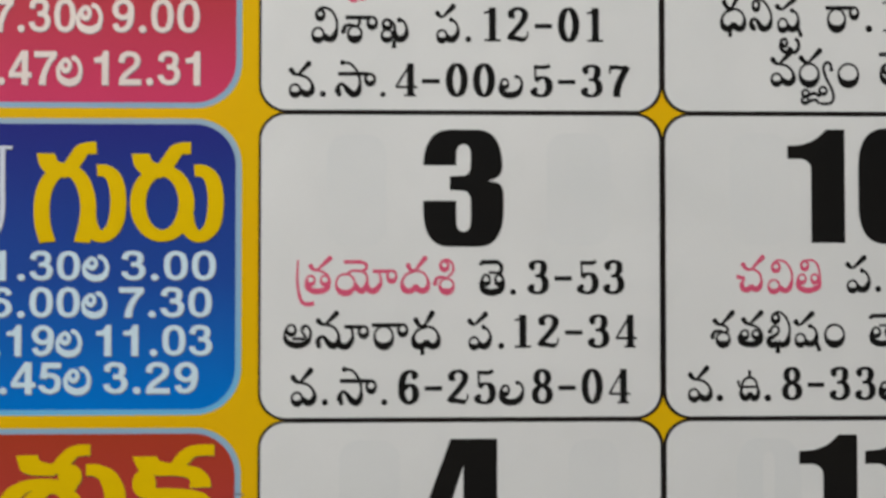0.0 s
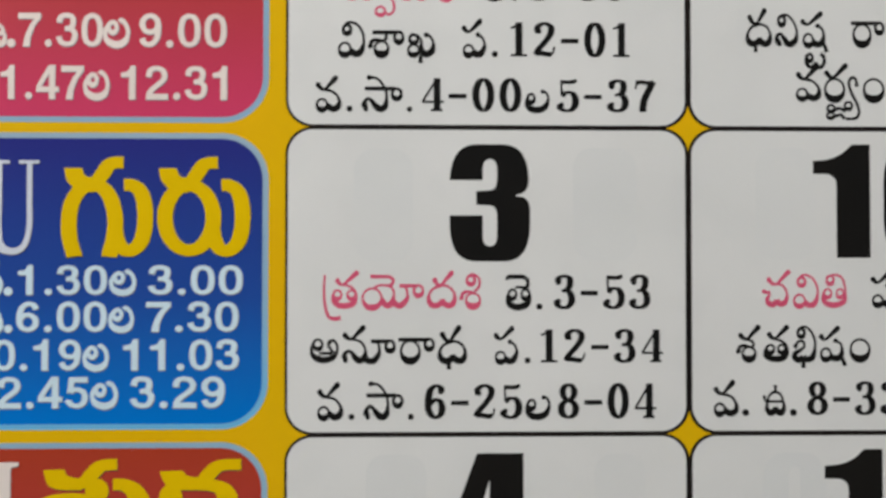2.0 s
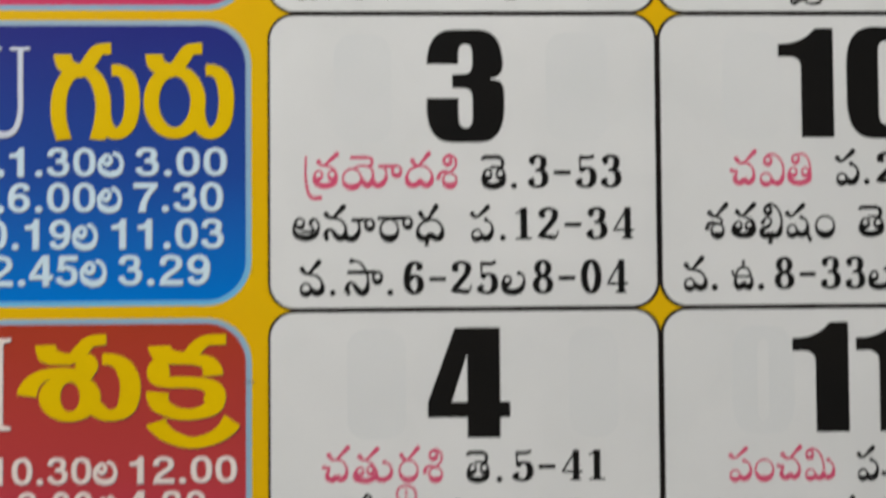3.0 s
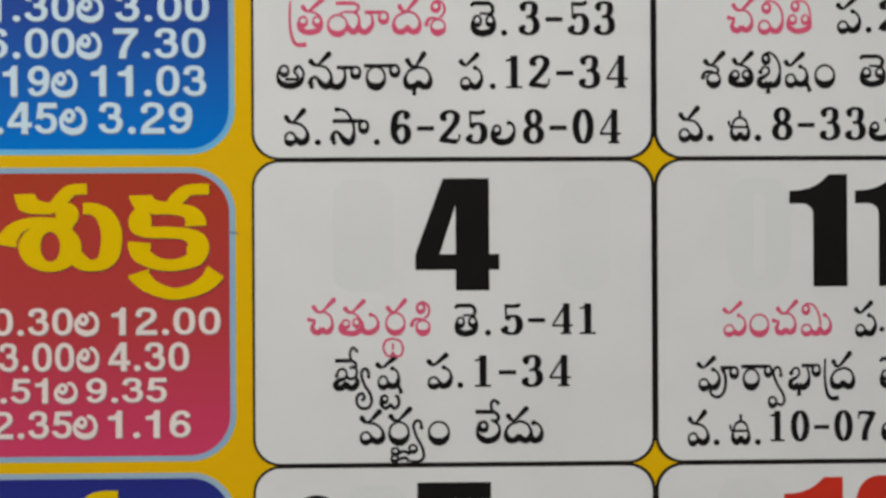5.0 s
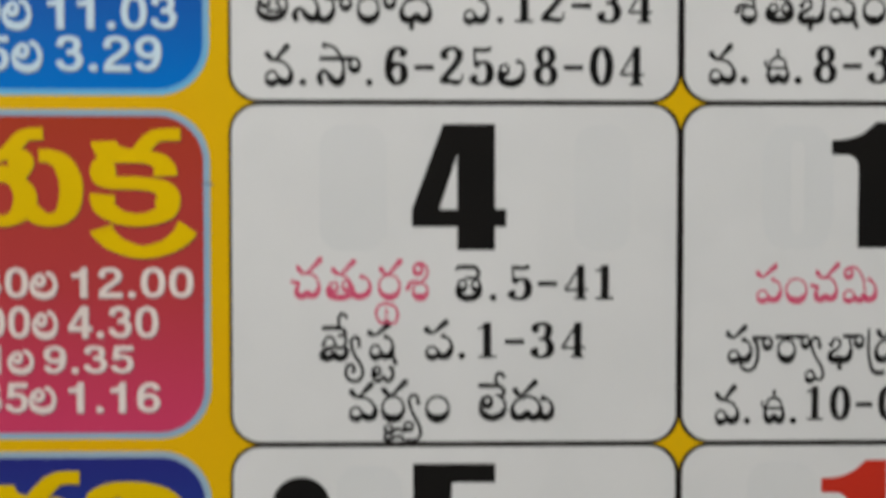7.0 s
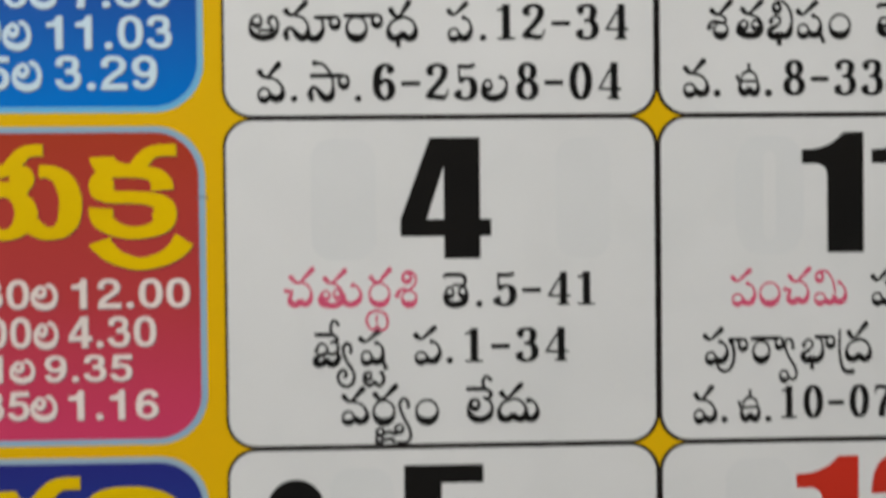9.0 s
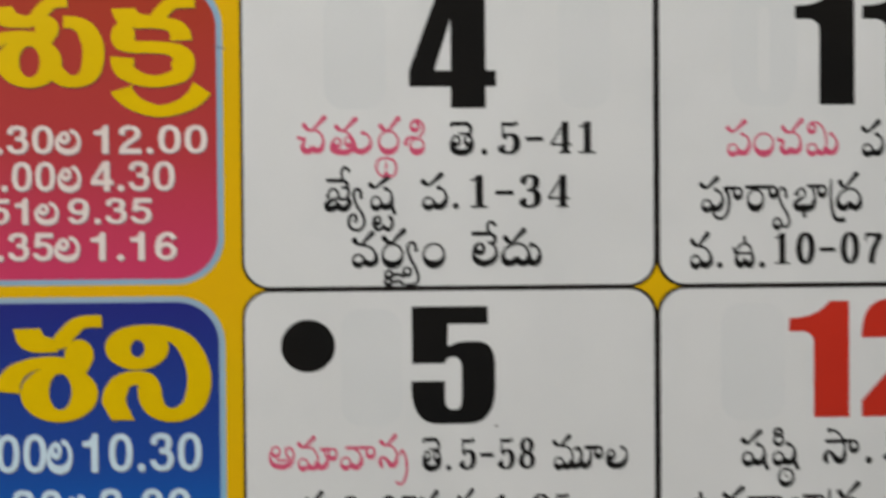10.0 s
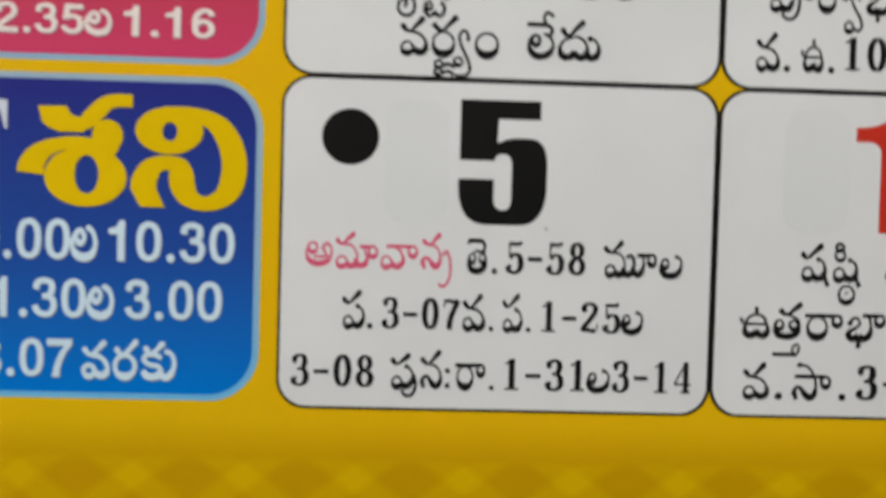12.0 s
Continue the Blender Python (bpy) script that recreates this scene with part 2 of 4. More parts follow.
SYLLABLE = {}
SYLLABLE["అ"] = [loop(12, 34, 8, 8.5, 1.9, 2), pen((6, 41), (0, 26), (5, 12), (23, 6), (41, 12), (48, 28), (42, 40), (34, 40), (31, 32), (37, 24), (38, 18)), pen((14, 18), (38, 18), w=2.4), dot(34, 37, 3)]
SYLLABLE["త"] = [loop(10, 22, 7, 7.5, 1.9, 2), loop(32, 22, 7, 7.5, 1.9, 2), pen((5, 28), (0, 18), (2, 9), (12, 4), (22, 3), (34, 5), (42, 14), (42, 26), (34, 35), (20, 40)), pen((8, 49), (13, 42.5), (20, 41), w=(4.2, 2.2)), pen((20, 41), (31, 51.5), (42, 62), w=(2.0, 4.6)), dot(42, 62, 4.6), dot(8, 49, 4.4)]
SYLLABLE["తె"] = [loop(9, 26, 7, 8, 1.9, 2), loop(33, 26, 7, 8, 1.9, 2), pen((4, 31), (0, 20), (4, 9), (14, 4), (24, 4), (36, 9), (41, 20), (39, 30), (32, 37), (14, 38)), pen((0, 56), (31, 56), w=3.3), pen((0, 56), (-1, 50), w=2.6), pen((30, 56), (37, 50), (37, 41), (32, 35), w=3)]
SYLLABLE["తి"] = [loop(9, 25, 7, 7.5, 1.9, 2), loop(33, 25, 6.5, 7.5, 1.9, 2), pen((4, 31), (0, 20), (3, 10), (14, 4), (26, 4), (40, 10), (43, 22), (42, 38), (37, 52), (27, 58), (16, 57)), loop(14, 49, 6.5, 7.5, 2.4, 1.6)]
SYLLABLE["తు"] = [loop(10, 20, 6.5, 7, 1.9, 2), loop(30, 22, 6, 7, 1.9, 2), pen((5, 25), (0, 14), (4, 6), (15, 3), (27, 3), (39, 10), (41, 20), (33, 33), (22, 40)), pen((9, 47), (14.5, 41.5), (22, 40), w=(4.2, 2.2)), pen((22, 40), (32.5, 50), (43, 60), w=(2.0, 4.6)), dot(43, 60, 4.6), dot(9, 47, 4.4), pen((39, 15), (45, 6), (55, 4), (67, 10), (71, 22), (65, 33), (57, 36)), dot(57, 36, 4)]
SYLLABLE["ద"] = [pen((19, 37), (7, 32), (0, 19), (4, 7), (13, 4), (22, 8), (25, 15)), pen((25, 15), (28, 8), (37, 4), (45, 9), (47, 22), (40, 34), (28, 39), (19, 37)), pen((11, 48), (16, 40.5), (23, 39), w=(4.2, 2.2)), pen((23, 39), (32, 49.5), (41, 60), w=(2.0, 4.6)), dot(41, 60, 4.6), dot(11, 48, 4.4)]
SYLLABLE["ధ"] = [pen((19, 37), (7, 32), (0, 19), (4, 7), (13, 4), (22, 8), (25, 15)), pen((25, 15), (28, 8), (37, 4), (45, 9), (47, 22), (40, 34), (28, 39), (19, 37)), pen((5, 51), (11.5, 41.5), (20, 40), w=(4.2, 2.2)), pen((20, 40), (27.5, 51.5), (35, 63), w=(2.0, 4.6)), dot(35, 63, 4.6), dot(5, 51, 4.4), pen((17, 10), (17, -11), w=(2.5, 3.6))]
SYLLABLE["దు"] = [pen((19, 37), (7, 32), (0, 19), (4, 7), (13, 4), (22, 8), (25, 15)), pen((25, 15), (28, 8), (37, 4), (45, 9), (47, 22), (40, 34), (28, 39), (19, 37)), pen((5, 49), (10, 42.5), (17, 41), w=(4.2, 2.2)), pen((17, 41), (27.5, 51.5), (38, 62), w=(2.0, 4.6)), dot(38, 62, 4.6), dot(5, 49, 4.4), pen((46, 13), (50, 6), (57, 4), (65, 10), (67, 23), (60, 34), (52, 36)), dot(52, 36, 4.3)]
SYLLABLE["శ"] = [loop(21, 14, 12.5, 11.5, 1.9, 4.2), pen((0, 16), (3, 25), (11, 28), (22, 26), w=(3.4, 2.2)), dot(0, 17, 4), pen((18, 40), (28, 35), (30, 28), (23, 24), w=2.2), pen((5, 47), (10.5, 41.5), (18, 40), w=(4.2, 2.2)), pen((18, 40), (28.5, 51), (39, 62), w=(2.0, 4.6)), dot(39, 62, 4.6), dot(5, 47, 4.4)]
SYLLABLE["శి"] = [loop(21, 14, 12.5, 11.5, 1.9, 4.2), pen((0, 16), (3, 25), (11, 28), (22, 26), w=(3.4, 2.2)), dot(0, 17, 4), loop(17, 48, 7, 7.5, 2.6, 1.6), pen((11, 52), (19, 58), (30, 53), (33, 42), (29, 33), (23, 29), w=2.3)]
SYLLABLE["శా"] = [loop(21, 14, 12.5, 11.5, 1.9, 4.2), pen((0, 16), (3, 25), (11, 28), (22, 26), w=(3.4, 2.2)), dot(0, 17, 4), pen((28, 40), (30, 32), (24, 26), w=2.4), pen((4, 41), (50, 41), w=3.1), loop(53, 33, 8, 9, 2.3, 2.2)]
SYLLABLE["చ"] = [dot(0, 28, 4), pen((0, 27), (12, 26), w=3), pen((11, 24), (6, 14), (10, 6), (19, 5), (24, 13)), pen((24, 13), (30, 6), (39, 8), (44, 20), (40, 34), (30, 41), (23, 41)), pen((9, 50), (15.5, 42.5), (24, 41), w=(4.2, 2.2)), pen((24, 41), (35, 52), (46, 63), w=(2.0, 4.6)), dot(46, 63, 4.6), dot(9, 50, 4.4)]
SYLLABLE["వ"] = [pen((15.5, 38), (29.5, 35), (40.5, 23), (40.5, 10), (31.5, 4), (23.5, 7), (17.5, 11)), loop(9.5, 12, 9.5, 9.5, 1.9, 3), pen((2.5, 47), (8, 40.5), (15.5, 39), w=(4.2, 2.2)), pen((15.5, 39), (25, 49), (34.5, 59), w=(2.0, 4.6)), dot(34.5, 59, 4.6), dot(2.5, 47, 4.4)]
SYLLABLE["వి"] = [loop(10.5, 12, 10.5, 10.5, 1.9, 3.2), pen((21.5, 10), (27.5, 4), (37.5, 5), (44.5, 18), (44.5, 36), (35.5, 52), (21.5, 58), (11.5, 55)), loop(14.5, 46, 7, 7.5, 2.6, 1.6)]
SYLLABLE["వా"] = [pen((24.5, 39), (37.5, 29), (41.5, 16), (36.5, 7), (29.5, 4), (22.5, 7), (17.5, 11)), loop(9.5, 12, 9.5, 9.5, 1.9, 3), pen((9.5, 39), (56.5, 39), w=3.1), loop(59.5, 31, 8, 9, 2.3, 2.2)]
SYLLABLE["ఖ"] = [loop(10, 30, 7.5, 7.5, 2.4, 1.8), loop(10, 11, 10, 9, 1.9, 2.6), pen((15, 37), (24, 28), (24, 16), (27, 6), (36, 4), (45, 11), (46, 25), (40, 35), (32, 38)), dot(33, 37, 4), pen((23, 2), (23, -12), w=(2.4, 4))]
SYLLABLE["ప"] = [loop(9.5, 11, 9.5, 9, 1.9, 3), pen((18.5, 9), (25.5, 4), (35.5, 6), (42.5, 19), (38.5, 32), (29.5, 38)), dot(28.5, 38, 3.8), pen((0.5, 49), (5, 44.5), (11.5, 43), w=(4.2, 2.2)), pen((11.5, 43), (22, 52), (32.5, 61), w=(2.0, 4.6)), dot(32.5, 61, 4.6), dot(0.5, 49, 4.4)]
SYLLABLE["పూ"] = [loop(11, 11, 9.5, 9, 1.9, 3), pen((20, 9), (27, 4), (37, 6), (44, 19), (40, 32), (31, 38)), dot(30, 38, 3.8), pen((0, 48), (5, 43.5), (12, 42), w=(4.2, 2.2)), pen((12, 42), (22, 50.5), (32, 59), w=(2.0, 4.6)), dot(32, 59, 4.6), dot(0, 48, 4.4), pen((23, 0), (28, -10), (40, -14), (52, -6), (57, 12), (55, 30), (48, 40), w=(2.4, 3.0)), pen((46, 41), (72, 41), w=3.1), loop(75, 33, 8, 9, 2.3, 2.2)]
SYLLABLE["పు"] = [loop(9.5, 11, 9.5, 9, 1.9, 3), pen((18.5, 9), (25.5, 4), (35.5, 6), (42.5, 19), (38.5, 32), (29.5, 38)), dot(28.5, 38, 3.8), pen((0.5, 48), (5, 43.5), (11.5, 42), w=(4.2, 2.2)), pen((11.5, 42), (22, 49), (32.5, 56), w=(2.0, 4.6)), dot(32.5, 56, 4.6), dot(0.5, 48, 4.4), pen((20.5, -2), (24.5, -10), (34.5, -13), (44.5, -7), (48.5, 10), (42.5, 26), w=2.8)]
SYLLABLE["న"] = [pen((14, 43), (29, 39), (38, 26), (37, 12), (29, 5), (20, 10), (14, 18), (8, 22), (1, 17), (0, 8)), dot(2, 5, 3.8), pen((1, 50), (6.5, 44.5), (14, 43), w=(4.2, 2.2)), pen((14, 43), (24, 53), (34, 63), w=(2.0, 4.6)), dot(34, 63, 4.6), dot(1, 50, 4.4)]
SYLLABLE["నూ"] = [pen((14, 43), (29, 39), (38, 26), (37, 12), (29, 5), (20, 10), (14, 18), (8, 22), (1, 17), (0, 8)), dot(2, 5, 3.8), pen((1, 50), (6.5, 44.5), (14, 43), w=(4.2, 2.2)), pen((14, 43), (24, 53), (34, 63), w=(2.0, 4.6)), dot(34, 63, 4.6), dot(1, 50, 4.4), pen((37, 12), (43, 5), (54, 5), (63, 16), (64, 28), (61, 38)), pen((49, 39), (81, 39), w=3.1), loop(84, 31, 8, 9, 2.3, 2.2)]
SYLLABLE["ని"] = [pen((5, 5), (0, 12), (2, 20), (9, 21), (15, 14), (21, 6), (29, 4), (39, 12), (41, 29), (32, 47), (20, 56), (9, 55)), dot(6, 4, 3.8), loop(10, 46, 6.5, 8, 2.6, 1.6)]
SYLLABLE["సా"] = [pen((0, 41), (54, 41), w=3.1), pen((6, 61), (22, 59), (34, 45), (39, 29), (37, 11), (29, 4), (20, 9), (13, 18), (6, 23), (0, 16), (0, 7)), dot(8, 61, 4), dot(2, 4, 3.8), loop(57, 32, 8, 9, 2.3, 2.2)]
SYLLABLE["స"] = [pen((14, 43), (29, 39), (38, 26), (37, 12), (29, 5), (20, 10), (14, 18), (8, 22), (1, 17), (0, 8)), dot(2, 5, 3.8), pen((1, 50), (6.5, 44.5), (14, 43), w=(4.2, 2.2)), pen((14, 43), (24, 53), (34, 63), w=(2.0, 4.6)), dot(34, 63, 4.6), dot(1, 50, 4.4)]
SYLLABLE["ర"] = [loop(17.5, 21, 17.5, 18, 1.9, 3.8), pen((3.5, 48), (9, 41.5), (16.5, 40), w=(4.2, 2.2)), pen((16.5, 40), (26, 50.5), (35.5, 61), w=(2.0, 4.6)), dot(35.5, 61, 4.6), dot(3.5, 48, 4.4)]
SYLLABLE["రా"] = [loop(22, 22, 17, 18, 1.9, 4.2), pen((0, 42), (54, 42), w=3.1), loop(57, 34, 8, 9, 2.3, 2.2)]
SYLLABLE["ల"] = [loop(9, 25, 7, 7.5, 2, 2), pen((5, 32), (0, 21), (3, 10), (14, 4), (29, 5), (39, 12), (43, 25), (39, 35), (31, 38)), dot(32, 37, 3.4)]
SYLLABLE["ల*"] = [loop(15, 32, 7.5, 8.5, 2.4, 1.6), pen((8, 37), (1, 25), (5, 11), (21, 4), (37, 9), (43, 23), (39, 37), (31, 44), (27, 41))]
SYLLABLE["లే"] = [loop(15, 31, 7, 8, 2.4, 2), pen((10, 39), (4, 29), (5, 15), (14, 6), (25, 4), (39, 10), (45, 23), (40, 36), (29, 42)), pen((0, 57), (35, 57), w=3.3), pen((34, 57), (42, 51), (42, 43), (33, 39), w=2.8), pen((31, 59), (29, 70), (34, 78), (42, 74), w=2.4), dot(42, 73, 3.2)]
SYLLABLE["ం"] = [loop(18.5, 21, 18.5, 18.5, 1.9, 4.4)]
SYLLABLE["యో"] = [loop(17, 17, 17, 16.5, 1.9, 3.8), pen((34, 17), (39, 8), (47, 4), (54, 13), (56, 27), (49, 37), (32, 39), (21, 35)), pen((55, 13), (61, 5), (70, 5), (80, 17), (79, 31), (75, 38)), pen((66, 38), (97, 38), w=3.1), loop(100, 30, 8, 9, 2.3, 2.2), pen((14, 54), (47, 54), w=3.2), pen((45, 54), (54, 50), (54, 43), (48, 38), w=2.8)]
SYLLABLE["మి"] = [loop(9.5, 11, 9.5, 9, 1.9, 3), pen((18.5, 9), (24.5, 4), (33.5, 5), (37.5, 16)), pen((37.5, 10), (44.5, 4), (54.5, 8), (58.5, 20), (54.5, 31), (47.5, 37)), dot(46.5, 38, 4), loop(8.5, 49, 6.5, 7.5, 2.6, 1.6), pen((2.5, 53), (10.5, 59), (24.5, 56), (34.5, 40), (38.5, 18), w=2.1)]
SYLLABLE["మ"] = [loop(10, 11, 9.5, 9, 1.9, 3), pen((19, 9), (25, 4), (34, 5), (38, 16)), pen((38, 10), (45, 4), (55, 8), (59, 20), (55, 31), (48, 37)), dot(47, 38, 4), pen((0, 48), (5, 42.5), (12, 41), w=(4.2, 2.2)), pen((12, 41), (22.5, 50.5), (33, 60), w=(2.0, 4.6)), dot(33, 60, 4.6), dot(0, 48, 4.4)]
SYLLABLE["మా"] = [loop(9.5, 11, 9.5, 9, 1.9, 3), pen((18.5, 9), (24.5, 4), (33.5, 5), (37.5, 16)), pen((37.5, 10), (44.5, 4), (54.5, 8), (58.5, 20), (54.5, 26), (52.5, 36)), pen((11.5, 41), (29.5, 38), (38.5, 23), (37.5, 14), w=2), pen((1.5, 47), (5.5, 42.5), (11.5, 41), w=(4.2, 2.2)), pen((11.5, 41), (21, 49.5), (30.5, 58), w=(2.0, 4.6)), dot(30.5, 58, 4.6), dot(1.5, 47, 4.4), pen((43.5, 37), (65.5, 37), w=3.1), loop(68.5, 29, 8, 9, 2.3, 2.2)]
SYLLABLE["మూ"] = [loop(10, 11, 9.5, 9, 1.9, 3), pen((19, 9), (25, 4), (34, 5), (38, 16)), pen((38, 10), (45, 4), (55, 8), (59, 20), (61, 24), (58, 36)), pen((14, 42), (32, 38), (40, 24), (39, 14), w=2), pen((0, 48), (6, 43.5), (14, 42), w=(4.2, 2.2)), pen((14, 42), (23, 50), (32, 58), w=(2.0, 4.6)), dot(32, 58, 4.6), dot(0, 48, 4.4), pen((46, 36), (54, 37), (60, 24), w=2.6), dot(46, 35, 3.2), pen((57, 14), (64, 5), (74, 7), (80, 22), (78, 37)), pen((66, 38), (94, 38), w=3.1), loop(97, 30, 8, 9, 2.3, 2.2)]
SYLLABLE["జ్యే"] = [dot(3, 24, 3.6), pen((3, 25), (8, 35), (18, 36), (24, 28), (20, 19), (9, 16), (2, 10), (1, 4)), pen((22, 25), (30, 18), (41, 21), (45, 32), (39, 40), (30, 38), w=2.6), pen((1, 12), (2, 3), (11, 1), (20, 6), (22, 13)), pen((22, 10), (28, 2), (39, 2), (46, 12), (42, 20)), pen((0, 52), (36, 52), w=3.3), pen((34, 52), (43, 46), (43, 40), w=2.6), pen((32, 55), (31, 68), (37, 76), (45, 71), w=2.4), dot(45, 70, 3), dot(69, 22, 3.2), pen((69, 22), (68, 33), (60, 36), (54, 27), (60, 7), (72, -10), (75, -26), (66, -37), (52, -36), (44, -26), (47, -13), (56, -10), (60, -18), (54, -23), w=2.7)]
SYLLABLE["ష"] = [loop(9.5, 12, 9.5, 10.5, 1.9, 3), pen((18.5, 9), (25.5, 4), (36.5, 6), (41.5, 18), (38.5, 31), (29.5, 37)), dot(28.5, 37, 3.8), pen((39.5, 10), (47.5, -10), w=(2.4, 3.8)), pen((0.5, 45), (4, 40.5), (9.5, 39), w=(4.2, 2.2)), pen((9.5, 39), (21, 49.5), (32.5, 60), w=(2.0, 4.6)), dot(32.5, 60, 4.6), dot(0.5, 45, 4.4)]
SYLLABLE["ష్ట"] = [loop(11, 12, 9.5, 10.5, 1.9, 3), pen((20, 9), (27, 4), (38, 6), (43, 18), (40, 31), (31, 37)), dot(30, 37, 3.8), pen((41, 10), (49, -10), w=(2.4, 3.8)), pen((0, 44), (4.5, 40.5), (11, 39), w=(4.2, 2.2)), pen((11, 39), (23.5, 48.5), (36, 58), w=(2.0, 4.6)), dot(36, 58, 4.6), dot(0, 44, 4.4), loop(14, -20, 5.5, 6.5, 2.2, 1.2), pen((9, -14), (6, -28), (14, -37), (23, -34), (26, -28), w=3), pen((26, -30), (34, -38), (43, -30), (42, -18), (36, -13), w=3)]
SYLLABLE["ష్టి"] = [loop(9.5, 12, 9.5, 10.5, 1.9, 3), pen((18.5, 9), (25.5, 4), (36.5, 6), (41.5, 18), (38.5, 31), (29.5, 37)), dot(28.5, 37, 3.8), pen((39.5, 10), (47.5, -10), w=(2.4, 3.8)), loop(9.5, 59, 7, 6, 2.6, 1.2), loop(10.5, 45, 9, 9, 2, 1.4), loop(24.5, -23, 14, 14.5, 2, 2.6), dot(24.5, -21, 2.4)]
SYLLABLE["భి"] = [dot(1, 27, 4), pen((1, 28), (7, 36), (16, 35), (18, 26), (10, 19), (0, 13), (0, 5), (8, 1), (16, 7)), pen((16, 7), (23, 2), (34, 6), (39, 22), (39, 38), (32, 54), (20, 63), (10, 61)), loop(12, 52, 6.5, 7.5, 2.6, 1.6), pen((17, 6), (16, -14), w=(2.4, 4.4))]
SYLLABLE["భా"] = [dot(1, 30, 4), pen((1, 31), (7, 39), (16, 38), (18, 28), (10, 21), (0, 15), (0, 7), (8, 3), (17, 9)), pen((17, 9), (24, 3), (35, 9), (39, 24), (35, 40)), pen((23, 44), (51, 44), w=3.1), loop(54, 36, 8, 9, 2.3, 2.2), pen((17, 8), (17, -13), w=(2.4, 4))]
SYLLABLE["త్ర"] = [pen((1, 57), (0, 20), (5, -8), (14, -18), (30, -17), w=(1.8, 4.0)), loop(24, 23, 7, 7.5, 1.9, 2), loop(49, 23, 7, 7.5, 1.9, 2), pen((19, 29), (16, 19), (19, 10), (29, 4), (41, 4), (52, 8), (57, 18), (56, 28), (48, 36), (35, 40)), pen((24, 47), (28.5, 41.5), (35, 40), w=(4.2, 2.2)), pen((35, 40), (46.5, 50), (58, 60), w=(2.0, 4.6)), dot(58, 60, 4.6), dot(24, 47, 4.4)]
SYLLABLE["ద్ర"] = [pen((1, 57), (0, 20), (5, -8), (14, -18), (30, -17), w=(1.8, 4.0)), pen((33, 37), (21, 32), (14, 19), (18, 7), (27, 4), (36, 8), (39, 15)), pen((39, 15), (42, 8), (51, 4), (59, 9), (61, 22), (54, 34), (42, 39), (33, 37)), pen((19, 51), (24, 43.5), (31, 42), w=(4.2, 2.2)), pen((31, 42), (42, 54), (53, 66), w=(2.0, 4.6)), dot(53, 66, 4.6), dot(19, 51, 4.4)]
SYLLABLE["ర్వా"] = [loop(21, 21, 16, 17, 1.9, 4), pen((0, 43), (54, 43), w=3.1), loop(57, 35, 7, 9, 2.3, 2.2), dot(84, 26, 3.6), pen((84, 26), (82, 38), (74, 41), (68, 31), (75, 11), (87, -7), (91, -22), (84, -30), (76, -26), w=2.4), loop(66, -23, 8, 8.5, 2, 2.4)]
SYLLABLE["ర్ధ"] = [loop(17.5, 21, 17.5, 18, 1.9, 3.8), pen((3.5, 48), (9, 41.5), (16.5, 40), w=(4.2, 2.2)), pen((16.5, 40), (26, 50.5), (35.5, 61), w=(2.0, 4.6)), dot(35.5, 61, 4.6), dot(3.5, 48, 4.4), pen((11.5, -7), (-0.5, -11), (-5.5, -23), (-0.5, -35), (7.5, -39), (12.5, -31), w=2.2), pen((12.5, -31), (17.5, -39), (27.5, -37), (31.5, -25), (26.5, -12), (11.5, -7), w=2.2), pen((12.5, -15), (12.5, -27), w=2)]
SYLLABLE["ర్జ్య"] = [loop(18, 21, 18, 18.5, 1.9, 4.2), pen((3, 50), (9, 43.5), (17, 42), w=(4.2, 2.2)), pen((17, 42), (27.5, 52.5), (38, 63), w=(2.0, 4.6)), dot(38, 63, 4.6), dot(3, 50, 4.4), dot(60, 29, 3.4), pen((60, 29), (58, 39), (51, 42), (45, 32), (50, 14), (60, -5), (64, -22), (57, -32), (39, -33), w=2.4), loop(11, -14, 6.5, 6, 2, 1.4), loop(44, -9, 7, 6.5, 2, 1.4), pen((17, -18), (27, -14), (39, -20), w=2.6), loop(10, -27, 6.5, 5, 2, 1.4), pen((17, -29), (29, -26), (37, -33), w=2.6)]
SYLLABLE["ద్వా"] = [pen((19, 37), (7, 32), (0, 19), (4, 7), (13, 4), (22, 8), (25, 15)), pen((25, 15), (28, 8), (37, 4), (45, 9), (47, 22), (40, 34), (28, 39), (19, 37)), pen((15, 39), (61, 39), w=3.1), loop(64, 31, 8, 9, 2.3, 2.2), loop(61, -19, 8, 7.5, 2, 1.8), pen((69, -21), (77, -25), (85, -15), (81, 3), (73, 17), w=2.2)]
SYLLABLE["త్త"] = [loop(11, 25, 7, 7.5, 1.9, 2), loop(36, 25, 7, 7.5, 1.9, 2), pen((6, 31), (3, 21), (6, 11), (16, 5), (30, 5), (42, 11), (46, 23), (42, 35), (26, 43)), pen((14, 49), (19, 44.5), (26, 43), w=(4.2, 2.2)), pen((26, 43), (36, 51.5), (46, 60), w=(2.0, 4.6)), dot(46, 60, 4.6), dot(14, 49, 4.4), pen((0, -27), (44, -27), w=3), pen((36, -25), (36, -15), (42, -9), (47, -15), (44, -26), w=2)]
SYLLABLE["స్య"] = [pen((14, 43), (26, 39), (33, 27), (32, 14), (25, 6), (18, 10), (12, 18), (6, 21), (0, 17), (0, 8)), dot(2, 5, 3.6), pen((2, 49), (7, 44.5), (14, 43), w=(4.2, 2.2)), pen((14, 43), (22, 51.5), (30, 60), w=(2.0, 4.6)), dot(30, 60, 4.6), dot(2, 49, 4.4), dot(40, 27, 3.0), pen((40, 28), (45, 33), (50, 24), (53, 8), (52, -11), (46, -24), (38, -28), (31, -23), w=2.4)]
